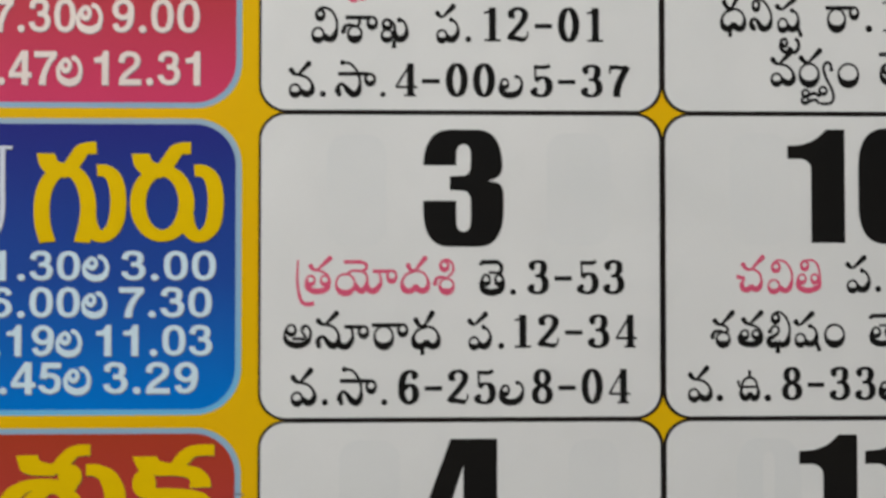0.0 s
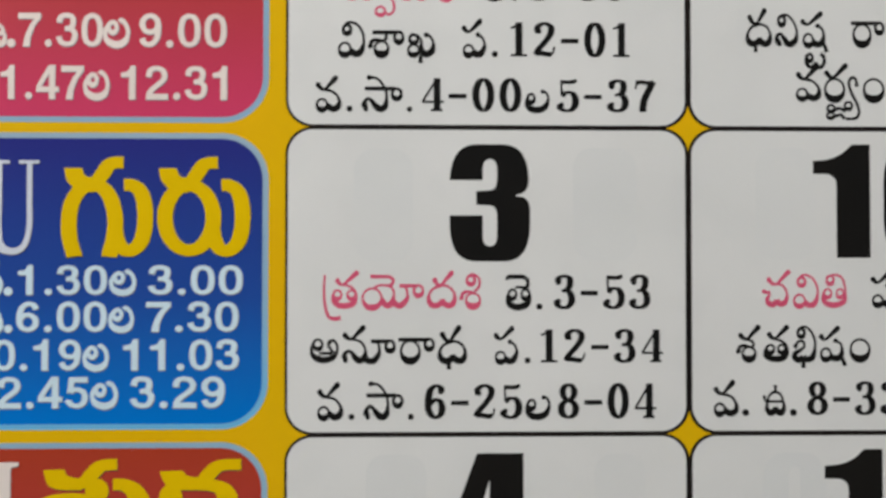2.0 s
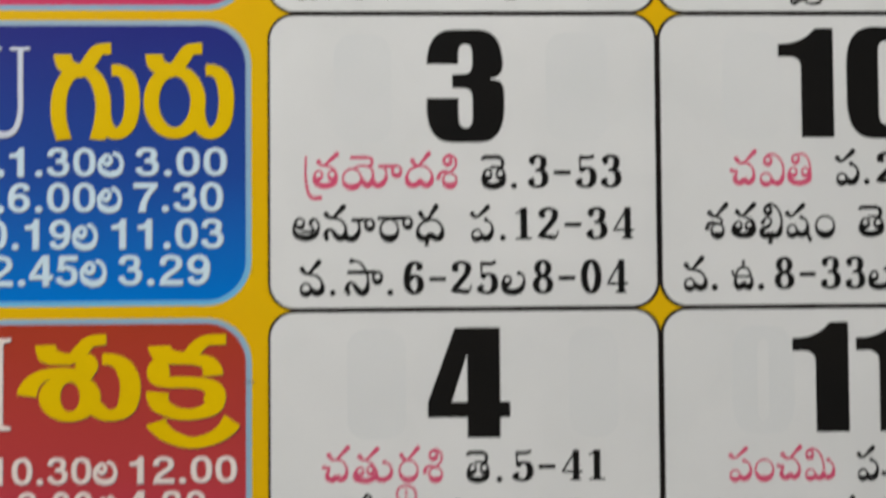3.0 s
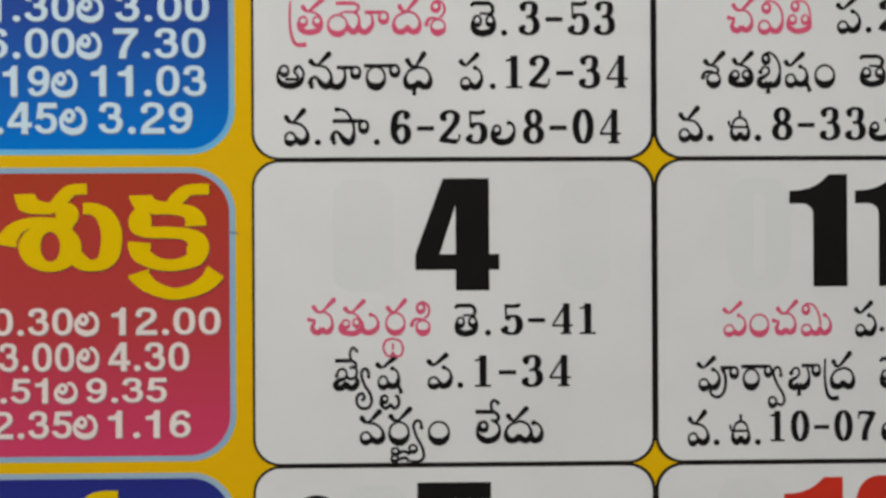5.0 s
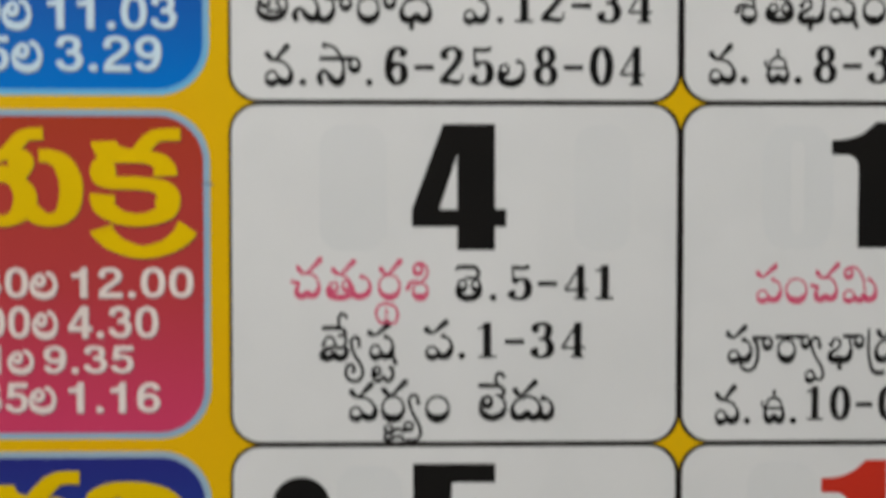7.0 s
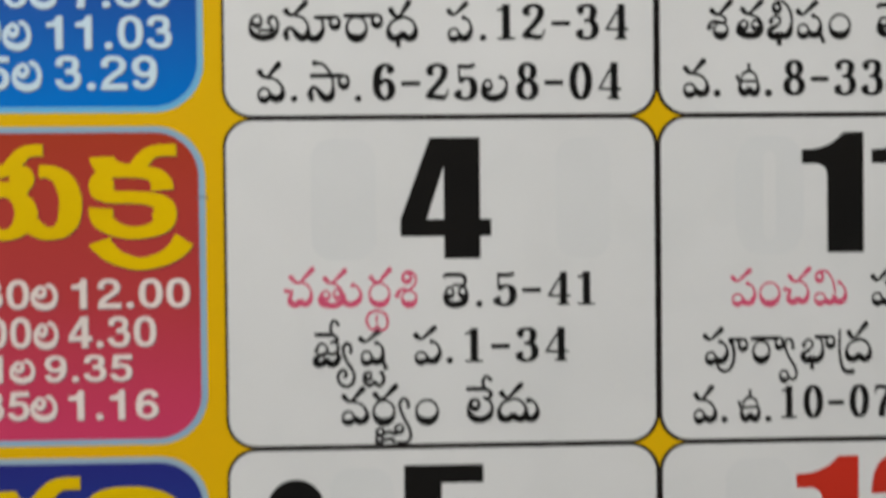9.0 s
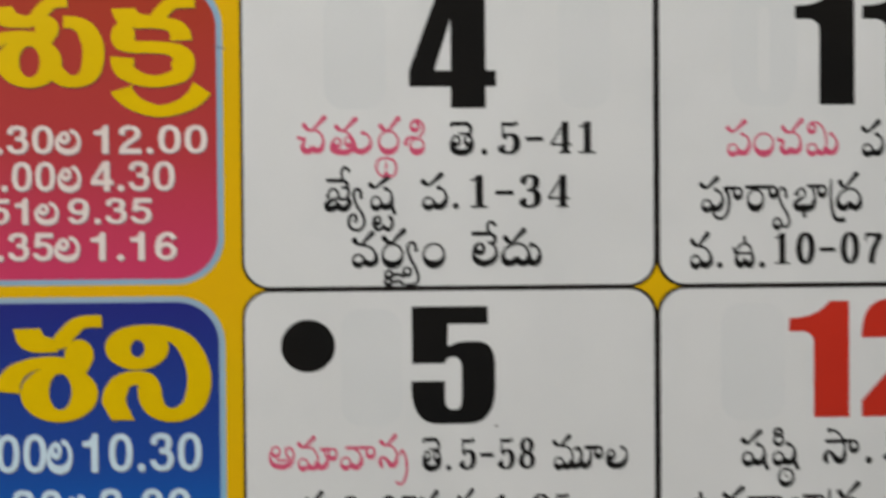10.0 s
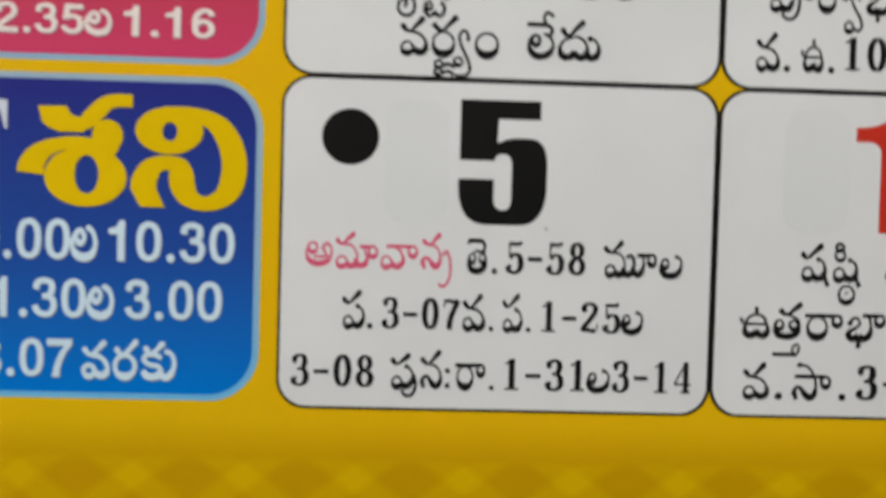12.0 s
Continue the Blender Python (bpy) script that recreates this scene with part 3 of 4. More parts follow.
SYLLABLE["ఉ"] = [dot(-5, 33, 3.2), pen((-5, 32), (-2, 26), (4, 25), w=2.2), pen((21, 55), (21, 41), w=(3.4, 2.2)), pen((2, 25), (8, 37), (21, 42), (34, 37), (39, 25), w=2.2), pen((0, 25), (41, 25), w=2), pen((3, 25), (1, 13), (8, 5), (17, 7), (21, 15)), pen((21, 15), (26, 7), (35, 5), (41, 13), (40, 25))]
SYLLABLE["కు"] = [pen((32, 35), (21, 41), (5, 40), (2, 31), (13, 24), (26, 22), (31, 13), (21, 4), (7, 5), (0, 14)), pen((5, 51), (10, 44.5), (17, 43), w=(4.2, 2.2)), pen((17, 43), (25, 51), (33, 59), w=(2.0, 4.6)), dot(33, 59, 4.6), dot(5, 51, 4.4), pen((37, 47), (49, 43), (55, 27), (49, 9), (39, 3), (29, 9))]


def telugu(word, even=0.0, pen=1.0):
    """A word set from its longest known syllables; even thickens all strokes to one half width."""
    out, x, n = [], 0.0, 0
    while n < len(word):
        size = next(s for s in (6, 5, 4, 3, 2, 1) if word[n : n + s] in SYLLABLE)
        shapes = [drawn(item, even, pen) for item in SYLLABLE[word[n : n + size]]]
        n += size
        a, _, c, _ = bounds(shapes)
        out += moved(shapes, 1, 1, x - a, 0)
        x += c - a + 4.5
    return out


# ---------------------------------------------------------------- book-face numerals, drawn with the pen
def numeral(ch):
    """One figure of a bold old-style book face in a box one unit high."""
    a, b = 0.098, 0.047
    ball = lambda x, y: disc(x, y, 0.075, 0.07)  # noqa: E731
    bar = lambda x0, y0, x1, y1, h: inked([Vector((x0, y0)), Vector((x1, y1))], h, h)  # noqa: E731
    if ch == "0":
        return [inked(oval(0.29, 0.5, 0.205, 0.465), a, b, True)]
    if ch == "1":
        return [bar(0.30, 1.0, 0.30, 0.03, a), bar(0.07, 0.035, 0.53, 0.035, 0.035), inked(glide([(0.07, 0.84), (0.18, 0.87), (0.30, 0.97)]), 0.03, 0.035)]
    if ch == "2":
        top = [(0.11, 0.70), (0.08, 0.84), (0.18, 0.945), (0.32, 0.965), (0.46, 0.86), (0.44, 0.66), (0.28, 0.42), (0.10, 0.20), (0.05, 0.05)]
        return [inked(glide(top), a * 0.95, b), ball(0.12, 0.74), inked(glide([(0.05, 0.09), (0.2, 0.1), (0.36, 0.065), (0.48, 0.075)]), 0.07, 0.072), inked(glide([(0.44, 0.06), (0.52, 0.12), (0.55, 0.29)]), 0.026, 0.03)]
    if ch == "3":
        up = [(0.10, 0.78), (0.12, 0.90), (0.27, 0.967), (0.42, 0.90), (0.435, 0.70), (0.35, 0.56), (0.20, 0.53)]
        down = [(0.20, 0.53), (0.38, 0.515), (0.475, 0.38), (0.475, 0.18), (0.36, 0.05), (0.20, 0.035), (0.08, 0.12), (0.09, 0.24)]
        return [inked(glide(up), a * 0.95, b), inked(glide(down), a, b), ball(0.11, 0.77), ball(0.11, 0.23)]
    if ch == "4":
        return [bar(0.43, 1.0, 0.43, 0.03, a * 0.95), bar(0.42, 0.97, 0.04, 0.30, 0.032), bar(0.02, 0.285, 0.62, 0.285, 0.036), bar(0.26, 0.035, 0.58, 0.035, 0.035)]
    if ch == "5":
        bowl = [(0.12, 0.49), (0.24, 0.59), (0.40, 0.575), (0.49, 0.42), (0.485, 0.20), (0.37, 0.05), (0.21, 0.035), (0.08, 0.11), (0.08, 0.22)]
        return [inked(glide(bowl), a, b), ball(0.11, 0.22), bar(0.10, 0.98, 0.12, 0.48, 0.03), inked(glide([(0.09, 0.93), (0.3, 0.915), (0.42, 0.925), (0.52, 0.985)]), 0.05, 0.06)]
    if ch in "69":
        curl = [(0.46, 0.78), (0.45, 0.90), (0.31, 0.967), (0.16, 0.84), (0.10, 0.55), (0.12, 0.22), (0.28, 0.034), (0.44, 0.12), (0.49, 0.30), (0.44, 0.49), (0.30, 0.56), (0.16, 0.45)]
        shapes = [inked(glide(curl), a, b), ball(0.45, 0.79)]
        return shapes if ch == "6" else moved(shapes, -1, -1, 0.58, 1.0)
    if ch == "7":
        return [inked(glide([(0.06, 0.90), (0.2, 0.935), (0.36, 0.905), (0.53, 0.935)]), 0.05, 0.062), bar(0.065, 0.99, 0.035, 0.72, 0.028), inked(glide([(0.53, 0.95), (0.42, 0.72), (0.30, 0.45), (0.24, 0.2), (0.24, 0.0)]), a, 0.05)]
    if ch == "8":
        return [inked(oval(0.29, 0.755, 0.165, 0.21), a * 0.92, b, True), inked(oval(0.29, 0.27, 0.205, 0.235), a, b, True)]
    if ch == "-":
        return [bar(0.0, 0.46, 0.49, 0.46, 0.068)]
    return [disc(0.08, 0.07, 0.08)]


def figures(text):
    out, x = [], 0.0
    for ch in text:
        out += moved(numeral(ch), 1, 1, x, 0)
        x += {"-": 0.66, ".": 0.32}.get(ch, 0.74)
    return out


def grotesque(ch):
    """One bold grotesque figure, 710 units high."""
    w, t = 62, 51
    slab = lambda *points: filled(points)  # noqa: E731
    bow = lambda *points: inked(glide(points), w, t)  # noqa: E731
    if ch == "0":
        return [inked(glide([(278, 653), (395, 600), (447, 455), (447, 255), (395, 110), (278, 57), (161, 110), (109, 255), (109, 455), (161, 600)], True), w, t, True)]
    if ch == "1":
        return [filled(rounded([(378, 0, 0), (238, 0, 0), (238, 468, 0), (70, 468, 0), (70, 565, 0), (235, 585, 90), (268, 710, 0), (378, 710, 0)]))]
    if ch == "2":
        return [bow((102, 470), (118, 585), (190, 645), (280, 653), (390, 620), (438, 510), (400, 405), (290, 310), (180, 220), (120, 130), (110, 70)), slab((38, 0), (512, 0), (512, 124), (60, 124))]
    if ch == "3":
        return [bow((100, 500), (130, 610), (205, 652), (285, 653), (375, 630), (413, 545), (385, 430), (310, 385), (225, 380)), bow((225, 380), (350, 372), (438, 300), (445, 190), (385, 85), (275, 57), (175, 80), (110, 145), (95, 215))]
    if ch == "4":
        return [filled([(27, 152), (27, 268), (300, 710), (449, 710), (449, 264), (528, 264), (528, 152), (449, 152), (449, 0), (311, 0), (311, 152)], [(311, 264), (311, 530), (143, 264)])]
    if ch == "5":
        return [slab((110, 580), (495, 580), (495, 700), (110, 700)), slab((110, 700), (230, 700), (200, 400), (65, 330)), bow((130, 365), (200, 415), (290, 420), (400, 370), (440, 245), (395, 110), (280, 57), (170, 85), (105, 150), (95, 195))]
    if ch in "69":
        curl = [bow((445, 525), (410, 615), (320, 653), (220, 625), (140, 525), (106, 360), (107, 300), (109, 228)), inked(oval(277, 228, 168, 171), w, t, True)]
        return curl if ch == "6" else moved(curl, -1, -1, 556, 710)
    if ch == "7":
        return [filled(rounded([(27, 575, 0), (27, 700, 0), (528, 700, 0), (528, 590, 0), (400, 440, 60), (300, 200, 60), (285, 0, 0), (132, 0, 0), (165, 200, 60), (270, 440, 60), (375, 575, 0)]))]
    if ch == "8":
        return [inked(oval(278, 528, 145, 128), w, t, True), inked(oval(278, 208, 175, 151), w, t, True)]
    return [disc(139, 74, 76)]


def sans(text):
    """Bold grotesque figures set in a line."""
    out, x = [], 0.0
    for ch in text:
        out += moved(grotesque(ch), 1, 1, x, 0)
        x += 278 if ch == "." else 556
    return out


def line_of(tokens, base, height, bold, pen=1.0):
    """A printed line: (word, from, to) tokens on a base line, figures of the given height (cm)."""
    out = []
    for word, x0, x1 in tokens:
        if word == ".":
            r = (x1 - x0) / 2
            out.append(disc((x0 + x1) / 2, base + r, r * 1.18))
        elif word == "ః":
            out += [disc((x0 + x1) / 2, base + 0.05, 0.038), disc((x0 + x1) / 2, base + 0.26, 0.038)]
        elif word[0] in "0123456789":
            out += fitted((sans if bold else figures)(word), x0, base, x1, base + height)
        else:
            plain = bold and word == "ల"          # the plain face has a rounder, open form
            shapes = telugu("ల*" if plain else word, 3.9 if bold else 0.0, pen)
            a, _, c, _ = bounds(shapes)
            sx, sy = (x1 - x0) / (c - a), max(height, 0.5) / 61 * (0.94 if bold else 1.0)
            if plain:
                sy = height / 61 * 1.1
            out += moved(shapes, sx, sy, x0 - a * sx, base)
    return out


# ---------------------------------------------------------------- poster numerals and display letters
def poster(ch):
    """One heavy condensed poster figure in a unit box."""
    if ch == "1":
        return filled(rounded([(0, 0.855, 0), (0, 0.74, 0), (0.28, 0.74, 0.04), (0.41, 0.69, 0.05), (0.41, 0, 0), (1, 0, 0), (1, 1, 0), (0.68, 1, 0.02), (0.5, 0.91, 0.1), (0.25, 0.862, 0.1)]))
    if ch == "2":
        return filled(rounded([(0, 0.675, 0), (0.40, 0.675, 0), (0.40, 0.88, 0.09), (0.59, 0.88, 0.09), (0.59, 0.68, 0.1), (0.42, 0.47, 0.1), (0, 0.14, 0.02), (0, 0, 0), (0.98, 0, 0), (0.98, 0.16, 0),
                               (0.48, 0.16, 0), (0.86, 0.44, 0.12), (1, 0.62, 0.1), (1, 1, 0.3), (0, 1, 0.3)]))
    if ch == "3":
        return filled(rounded([(0, 0.695, 0), (0.41, 0.695, 0), (0.41, 0.875, 0.088), (0.59, 0.875, 0.088), (0.59, 0.61, 0.09), (0.33, 0.6, 0), (0.33, 0.485, 0), (0.59, 0.475, 0.09), (0.59, 0.128, 0.088),
                               (0.41, 0.128, 0.088), (0.41, 0.392, 0), (0, 0.392, 0), (0, 0, 0.3), (1, 0, 0.3), (1, 0.54, 0.1), (0.80, 0.562, 0.03), (0.985, 0.6, 0.1), (0.985, 1, 0.3), (0.01, 1, 0.3)]))
    if ch == "4":
        return filled([(0.33, 1), (0.88, 1), (0.88, 0.325), (1, 0.325), (1, 0.185), (0.88, 0.185), (0.88, 0), (0.48, 0), (0.48, 0.185), (0, 0.185), (0, 0.325)], [(0.29, 0.325), (0.48, 0.325), (0.48, 0.765)])
    if ch == "5":
        return filled(rounded([(0.01, 1, 0), (0.915, 1, 0), (0.915, 0.85, 0), (0.44, 0.85, 0), (0.43, 0.655, 0.02), (0.56, 0.70, 0.08), (1, 0.70, 0.2), (1, 0, 0.3), (0, 0, 0.3), (0, 0.365, 0), (0.40, 0.365, 0),
                               (0.40, 0.12, 0.088), (0.60, 0.12, 0.088), (0.60, 0.57, 0.09), (0.42, 0.57, 0.06), (0.40, 0.515, 0), (0.01, 0.515, 0)]))
    return filled(rounded([(0, 0, 0.32), (1, 0, 0.32), (1, 1, 0.32), (0, 1, 0.32)]), rounded([(0.41, 0.125, 0.088), (0.59, 0.125, 0.088), (0.59, 0.875, 0.088), (0.41, 0.875, 0.088)]))


def display(name):
    """The large weekday names, drawn with a broad pen."""
    def stroke(points, a, b, closed=False):
        return inked(glide([(x, -y) for x, y in points], closed), a, b, closed)

    def ring(cx, cy, rx, ry, a, b):
        return inked(oval(cx, -cy, rx, ry), a, b, True)

    def lobe(cx, cy, rx, ry):
        return disc(cx, -cy, rx, ry)

    def patch(*points):
        return filled(rounded([(x, -y, r) for x, y, r in points]))

    def eyed(outer, hole):
        return filled(oval(outer[0], -outer[1], *outer[2:]), oval(hole[0], -hole[1], *hole[2:]))

    if name == "guru":
        tick = lambda d: [patch((113 + d, 299, 2), (145 + d, 299, 2), (149 + d, 313, 6), (168 + d, 318, 4), (166 + d, 343, 4), (134 + d, 338, 8), (117 + d, 322, 9)),  # noqa: E731
                          stroke([(156 + d, 330), (171 + d, 322), (182 + d, 308), (192 + d, 294), (203 + d, 289.5), (218 + d, 289)], 14, 10.5)]
        leg = [(132, 456), (131, 450), (124, 425), (122, 395), (126, 365), (137, 343), (150, 332), (165, 329), (181, 334), (194, 350), (202, 375), (204, 400), (200, 430), (195, 448), (194, 456)]
        bow = [(219, 329), (232, 329), (246, 338), (254, 356), (257, 385), (254, 415), (246, 434), (231, 445), (217, 441), (207, 425), (204, 408)]
        return [tick(0) + [stroke(leg, 14, 11), stroke(bow, 14, 10.5)],
                tick(167) + [ring(334.5, 387, 43, 57.5, 14, 10.5), stroke([(x + 172.5, y) for x, y in bow], 14, 10.5)]]
    if name == "shukra":
        bow = [(205, 479), (222, 480), (240, 490), (252, 512), (254, 536), (249, 560), (236, 574), (218, 578), (204, 573), (190, 562)]
        low = [(297, 510), (318, 520), (350, 521), (380, 524), (397, 533), (402, 548), (396, 565), (380, 574), (355, 578), (330, 574), (309, 562), (302, 547), (302, 538)]
        return [[patch((87, 454, 2), (123, 453, 2), (127, 464, 4), (150, 470, 6), (152, 489, 2), (112, 488, 8), (94, 481, 8)), stroke([(143, 479), (158, 474), (170, 461), (182, 449.5), (195, 445.5), (212, 445)], 14, 9.5),
                 lobe(178, 490, 20, 21), stroke([(74, 543), (77, 530), (90, 514), (112, 504), (140, 502), (165, 507), (184, 518)], 17.5, 8.5), eyed((148.5, 546, 54, 42.5), (149, 545, 17, 26)), stroke(bow, 18, 10)],
                [patch((284, 457, 2), (324, 456, 2), (328, 464, 4), (350, 469, 6), (350, 489, 2), (328, 490, 6), (298, 486, 8), (288, 470, 6)), stroke([(340, 479), (357, 474), (369, 461), (381, 450.5), (395, 446.5), (422, 446)], 14, 9.5),
                 stroke([(335, 479.5), (365, 480.5), (386, 486), (397, 498), (398.5, 510)], 18, 10), lobe(303, 503, 20, 24), stroke(low, 19.5, 10),
                 stroke([(300, 590), (304, 599), (322, 615), (350, 626), (372, 627), (400, 619), (421, 605), (433, 589)], 19, 10)]]
    if name == "sha":
        return [[patch((92, 270, 2), (140, 269, 2), (146, 283, 6), (166, 289, 6), (170, 313, 2), (124, 313, 10), (100, 301, 10)), stroke([(155, 301), (172, 295), (187, 280), (203, 264.5), (220, 257.5), (249, 257)], 17, 11),
                 lobe(208, 318, 26, 28), stroke([(80, 385), (83, 368), (98, 348), (125, 335), (160, 331), (195, 338), (220, 352)], 22.5, 10.5), eyed((172, 389, 69, 51.5), (174, 385, 20, 33))]]
    path = [(305, 276), (352, 276), (390, 289), (413, 318), (423.5, 355), (420, 392), (405, 417), (376, 429), (350, 420), (337, 400), (334, 380), (325, 364), (306, 360), (286, 368), (273, 388), (270.5, 408)]
    return [[eyed((313, 304.5, 57, 40.5), (314, 306, 12.5, 16)), stroke(path, 21.5, 12.5), patch((249, 406, 0), (292, 404, 0), (307, 437, 2), (266, 437, 2))]]


def roman(ch):
    """A light roman capital in a unit box."""
    slab = lambda x0, y0, x1, y1: filled([(x0, y0), (x1, y0), (x1, y1), (x0, y1)])  # noqa: E731
    if ch == "I":
        return [filled(rounded([(0, 0, 0), (1, 0, 0), (1, 0.035, 0), (0.74, 0.06, 0.04), (0.74, 0.94, 0.04), (1, 0.965, 0), (1, 1, 0), (0, 1, 0), (0, 0.965, 0), (0.26, 0.94, 0.04), (0.26, 0.06, 0.04), (0, 0.035, 0)]))]
    if ch == "T":
        return [slab(0.42, 0, 0.58, 0.97), slab(0.28, 0, 0.72, 0.035), filled(rounded([(0, 1, 0), (0, 0.72, 0), (0.05, 0.72, 0), (0.16, 0.95, 0.1), (0.84, 0.95, 0.1), (0.95, 0.72, 0), (1, 0.72, 0), (1, 1, 0)]))]
    bowl = glide([(0.20, 0.97), (0.20, 0.6), (0.20, 0.24), (0.30, 0.08), (0.52, 0.03), (0.72, 0.09), (0.82, 0.28), (0.82, 0.6), (0.82, 0.97)])
    n = len(bowl)
    thick = [inked(bowl[: n // 2 + 1], 0.11, 0.035), inked(bowl[n // 2 :], 0.05, 0.035)]
    return thick + [slab(0.0, 0.965, 0.45, 1), slab(0.62, 0.965, 1.0, 1)]


# ---------------------------------------------------------------- room
# unseen room: near west wall for the lamp, far walls for less bounce
X0, X1, Y0, H = -0.60, 3.6, -4.6, 2.75
tagged(box("floor", (X0 - 0.12, Y0 - 0.12, -0.1), (X1 + 0.12, 0.14, 0.0), M["floor"]), "plain grey cement floor of the room", "floor", kind="structure")
tagged(box("ceiling", (X0 - 0.12, Y0 - 0.12, H), (X1 + 0.12, 0.14, H + 0.1), M["ceiling"]), "plain white painted ceiling of the room", "ceiling", kind="structure")
tagged(box("wall_north", (X0, 0.0022, 0.0), (X1, 0.14, H), M["wall"]), "cream plastered wall behind the calendar", "wall", kind="structure")
tagged(box("wall_east", (X1, Y0 - 0.12, 0.0), (X1 + 0.12, 0.14, H), M["wall"]), "unseen cream plastered side wall, set far off to lessen bounce light", "wall", kind="structure")
tagged(box("wall_south", (X0, Y0 - 0.12, 0.0), (X1, Y0, H), M["wall"]), "unseen cream plastered wall across the room, set far off to lessen bounce light", "wall", kind="structure")
# assumed opening, set high and close so light falls off down the page
WY0, WY1, WZ0, WZ1 = -0.60, -0.04, 1.77, 2.63


def wall_with_opening():
    xs, ys, zs = (X0 - 0.12, X0), (Y0 - 0.12, WY0, WY1, 0.14), (0.0, WZ0, WZ1, H)
    verts, faces = [], []
    for i in range(3):
        for k in range(3):
            if i == 1 and k == 1:
                continue
            n = len(verts)
            verts += [(x, y, z) for z in zs[k : k + 2] for y in ys[i : i + 2] for x in xs]
            faces += [tuple(n + j for j in f) for f in ((0, 2, 3, 1), (4, 5, 7, 6), (0, 1, 5, 4), (2, 6, 7, 3), (0, 4, 6, 2), (1, 3, 7, 5))]
    return link_mesh("wall_west", verts, faces, M["wall"])


tagged(wall_with_opening(), "unseen cream plastered wall added to hold the open window", "wall", kind="structure")
window = tagged(new("unseen_window"), "unseen open window added for the light, in a brown painted timber frame", "window", kind="structure")
window.location = (X0 - 0.06, 0, WZ0)
T = WZ1 - WZ0
for name, lo, hi in (("sill", (-0.05, WY0, 0), (0.05, WY1, 0.05)), ("head", (-0.05, WY0, T - 0.05), (0.05, WY1, T)),
                     ("jamb", (-0.05, WY0, 0.05), (0.05, WY0 + 0.05, T - 0.05)), ("jamb", (-0.05, WY1 - 0.05, 0.05), (0.05, WY1, T - 0.05))):
    box(name, lo, hi, M["timber"], window)
tagged(box("ground", (-300, -300, -0.3), (300, 300, -0.12), M["floor"]), "plain ground outside the room", "ground", kind="structure")

# ---------------------------------------------------------------- calendar
calendar = tagged(new("wall_calendar"), "glossy printed Telugu wall calendar page in golden yellow", "calendar")
calendar.location = (0, 0, HANG)
ROW, COL = 4.68, 6.18          # pitch of the rows and columns, cm


def page():
    """The leaf with the leaves below it: a thin stack with a soft front edge."""
    a, b, c, d, r = -7.2 * CM, 32 * CM, -22 * CM, 27 * CM, 0.0006
    verts, faces = [], []
    for y, s in ((0.0022, 0), (r, 0), (0.0, r)):
        verts += [(a + s, y, c + s), (b - s, y, c + s), (b - s, y, d - s), (a + s, y, d - s)]
    for k in (0, 4):
        faces += [(k + i, k + (i + 1) % 4, k + 4 + (i + 1) % 4, k + 4 + i) for i in range(4)]
    faces += [(8, 9, 10, 11), (3, 2, 1, 0)]
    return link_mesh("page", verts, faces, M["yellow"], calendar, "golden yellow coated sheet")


page()


def slab_loop(x0, z0, x1, z1, r):
    turns = ((x1 - r, z1 - r, 0), (x0 + r, z1 - r, 1), (x0 + r, z0 + r, 2), (x1 - r, z0 + r, 3))
    return filled([(cx + r * math.cos((q + k / 12) * PI / 2), cz + r * math.sin((q + k / 12) * PI / 2)) for cx, cz, q in turns for k in range(13)])


def date_cell(col, row, label):
    """A white date box with its black outline; row 0 hangs from the datum line."""
    x0, x1, z1 = col * COL, (col + 1) * COL, -row * ROW
    z0 = z1 - ROW
    cell = printed("date_cell", [slab_loop(x0 + 0.048, z0 + 0.038, x1 - 0.047, z1 - 0.038, 0.385)], 2, M["paper"], calendar, label)
    printed("outline", [slab_loop(x0 - (0.004 if col else -0.008), z0 - 0.004, x1 + 0.004, z1 + 0.004, 0.42)], 1, M["rule"], cell, "thin black printed outline")
    return cell


def big_number(cell, boxes, mat):
    for ch, x0, z0, x1, z1 in boxes:
        printed("numeral", fitted([poster(ch)], x0, z0, x1, z1), 3, M[mat], cell, "heavy red date numeral" if mat == "red" else "heavy black date numeral")


def show_through(cell, *boxes):
    """The heavy numerals on the back of the leaf, seen faintly through the paper."""
    for x0, z0, x1, z1 in boxes:
        printed("show_through", [slab_loop(x0, z0, x1, z1, 0.3)], 2.6, M["ghost"], cell, "faint grey show-through from the back of the leaf")


def text(cell, ink, base, height, *tokens):
    bold = ink in ("white", "warm")
    shapes = line_of(tokens, base, height, bold, 1.0 if ink == "tithi" else 1.16)
    if bold:
        printed("lettering_shade", moved(shapes, 1, 1, 0.009, -0.014), 4, M["grey"], cell, "grey drop shade under the white lettering")
    printed("lettering", shapes, 5, M[ink], cell, {"tithi": "crimson printed Telugu lettering", "white": "white printed lettering", "warm": "white printed lettering"}.get(ink, "black printed lettering"))


def weekday_panel(z1, inks, label, z0=None):
    z0 = z1 - 4.315 if z0 is None else z0
    mat = graded(label, *inks, z1, z0)
    panel = printed("weekday_panel", [slab_loop(-6.7, z0, -0.335, z1, 0.62)], 2, mat, calendar, label)
    printed("keyline", [slab_loop(-6.79, z0 - 0.085, -0.245, z1 + 0.085, 0.70)], 1, graded("keyline of " + label, *((0.31, 0.43, 0.52), (0.15, 0.45, 0.70)), z1, z0) if inks is BLUES else M["sky_blue"], panel, "pale blue printed keyline")
    return panel


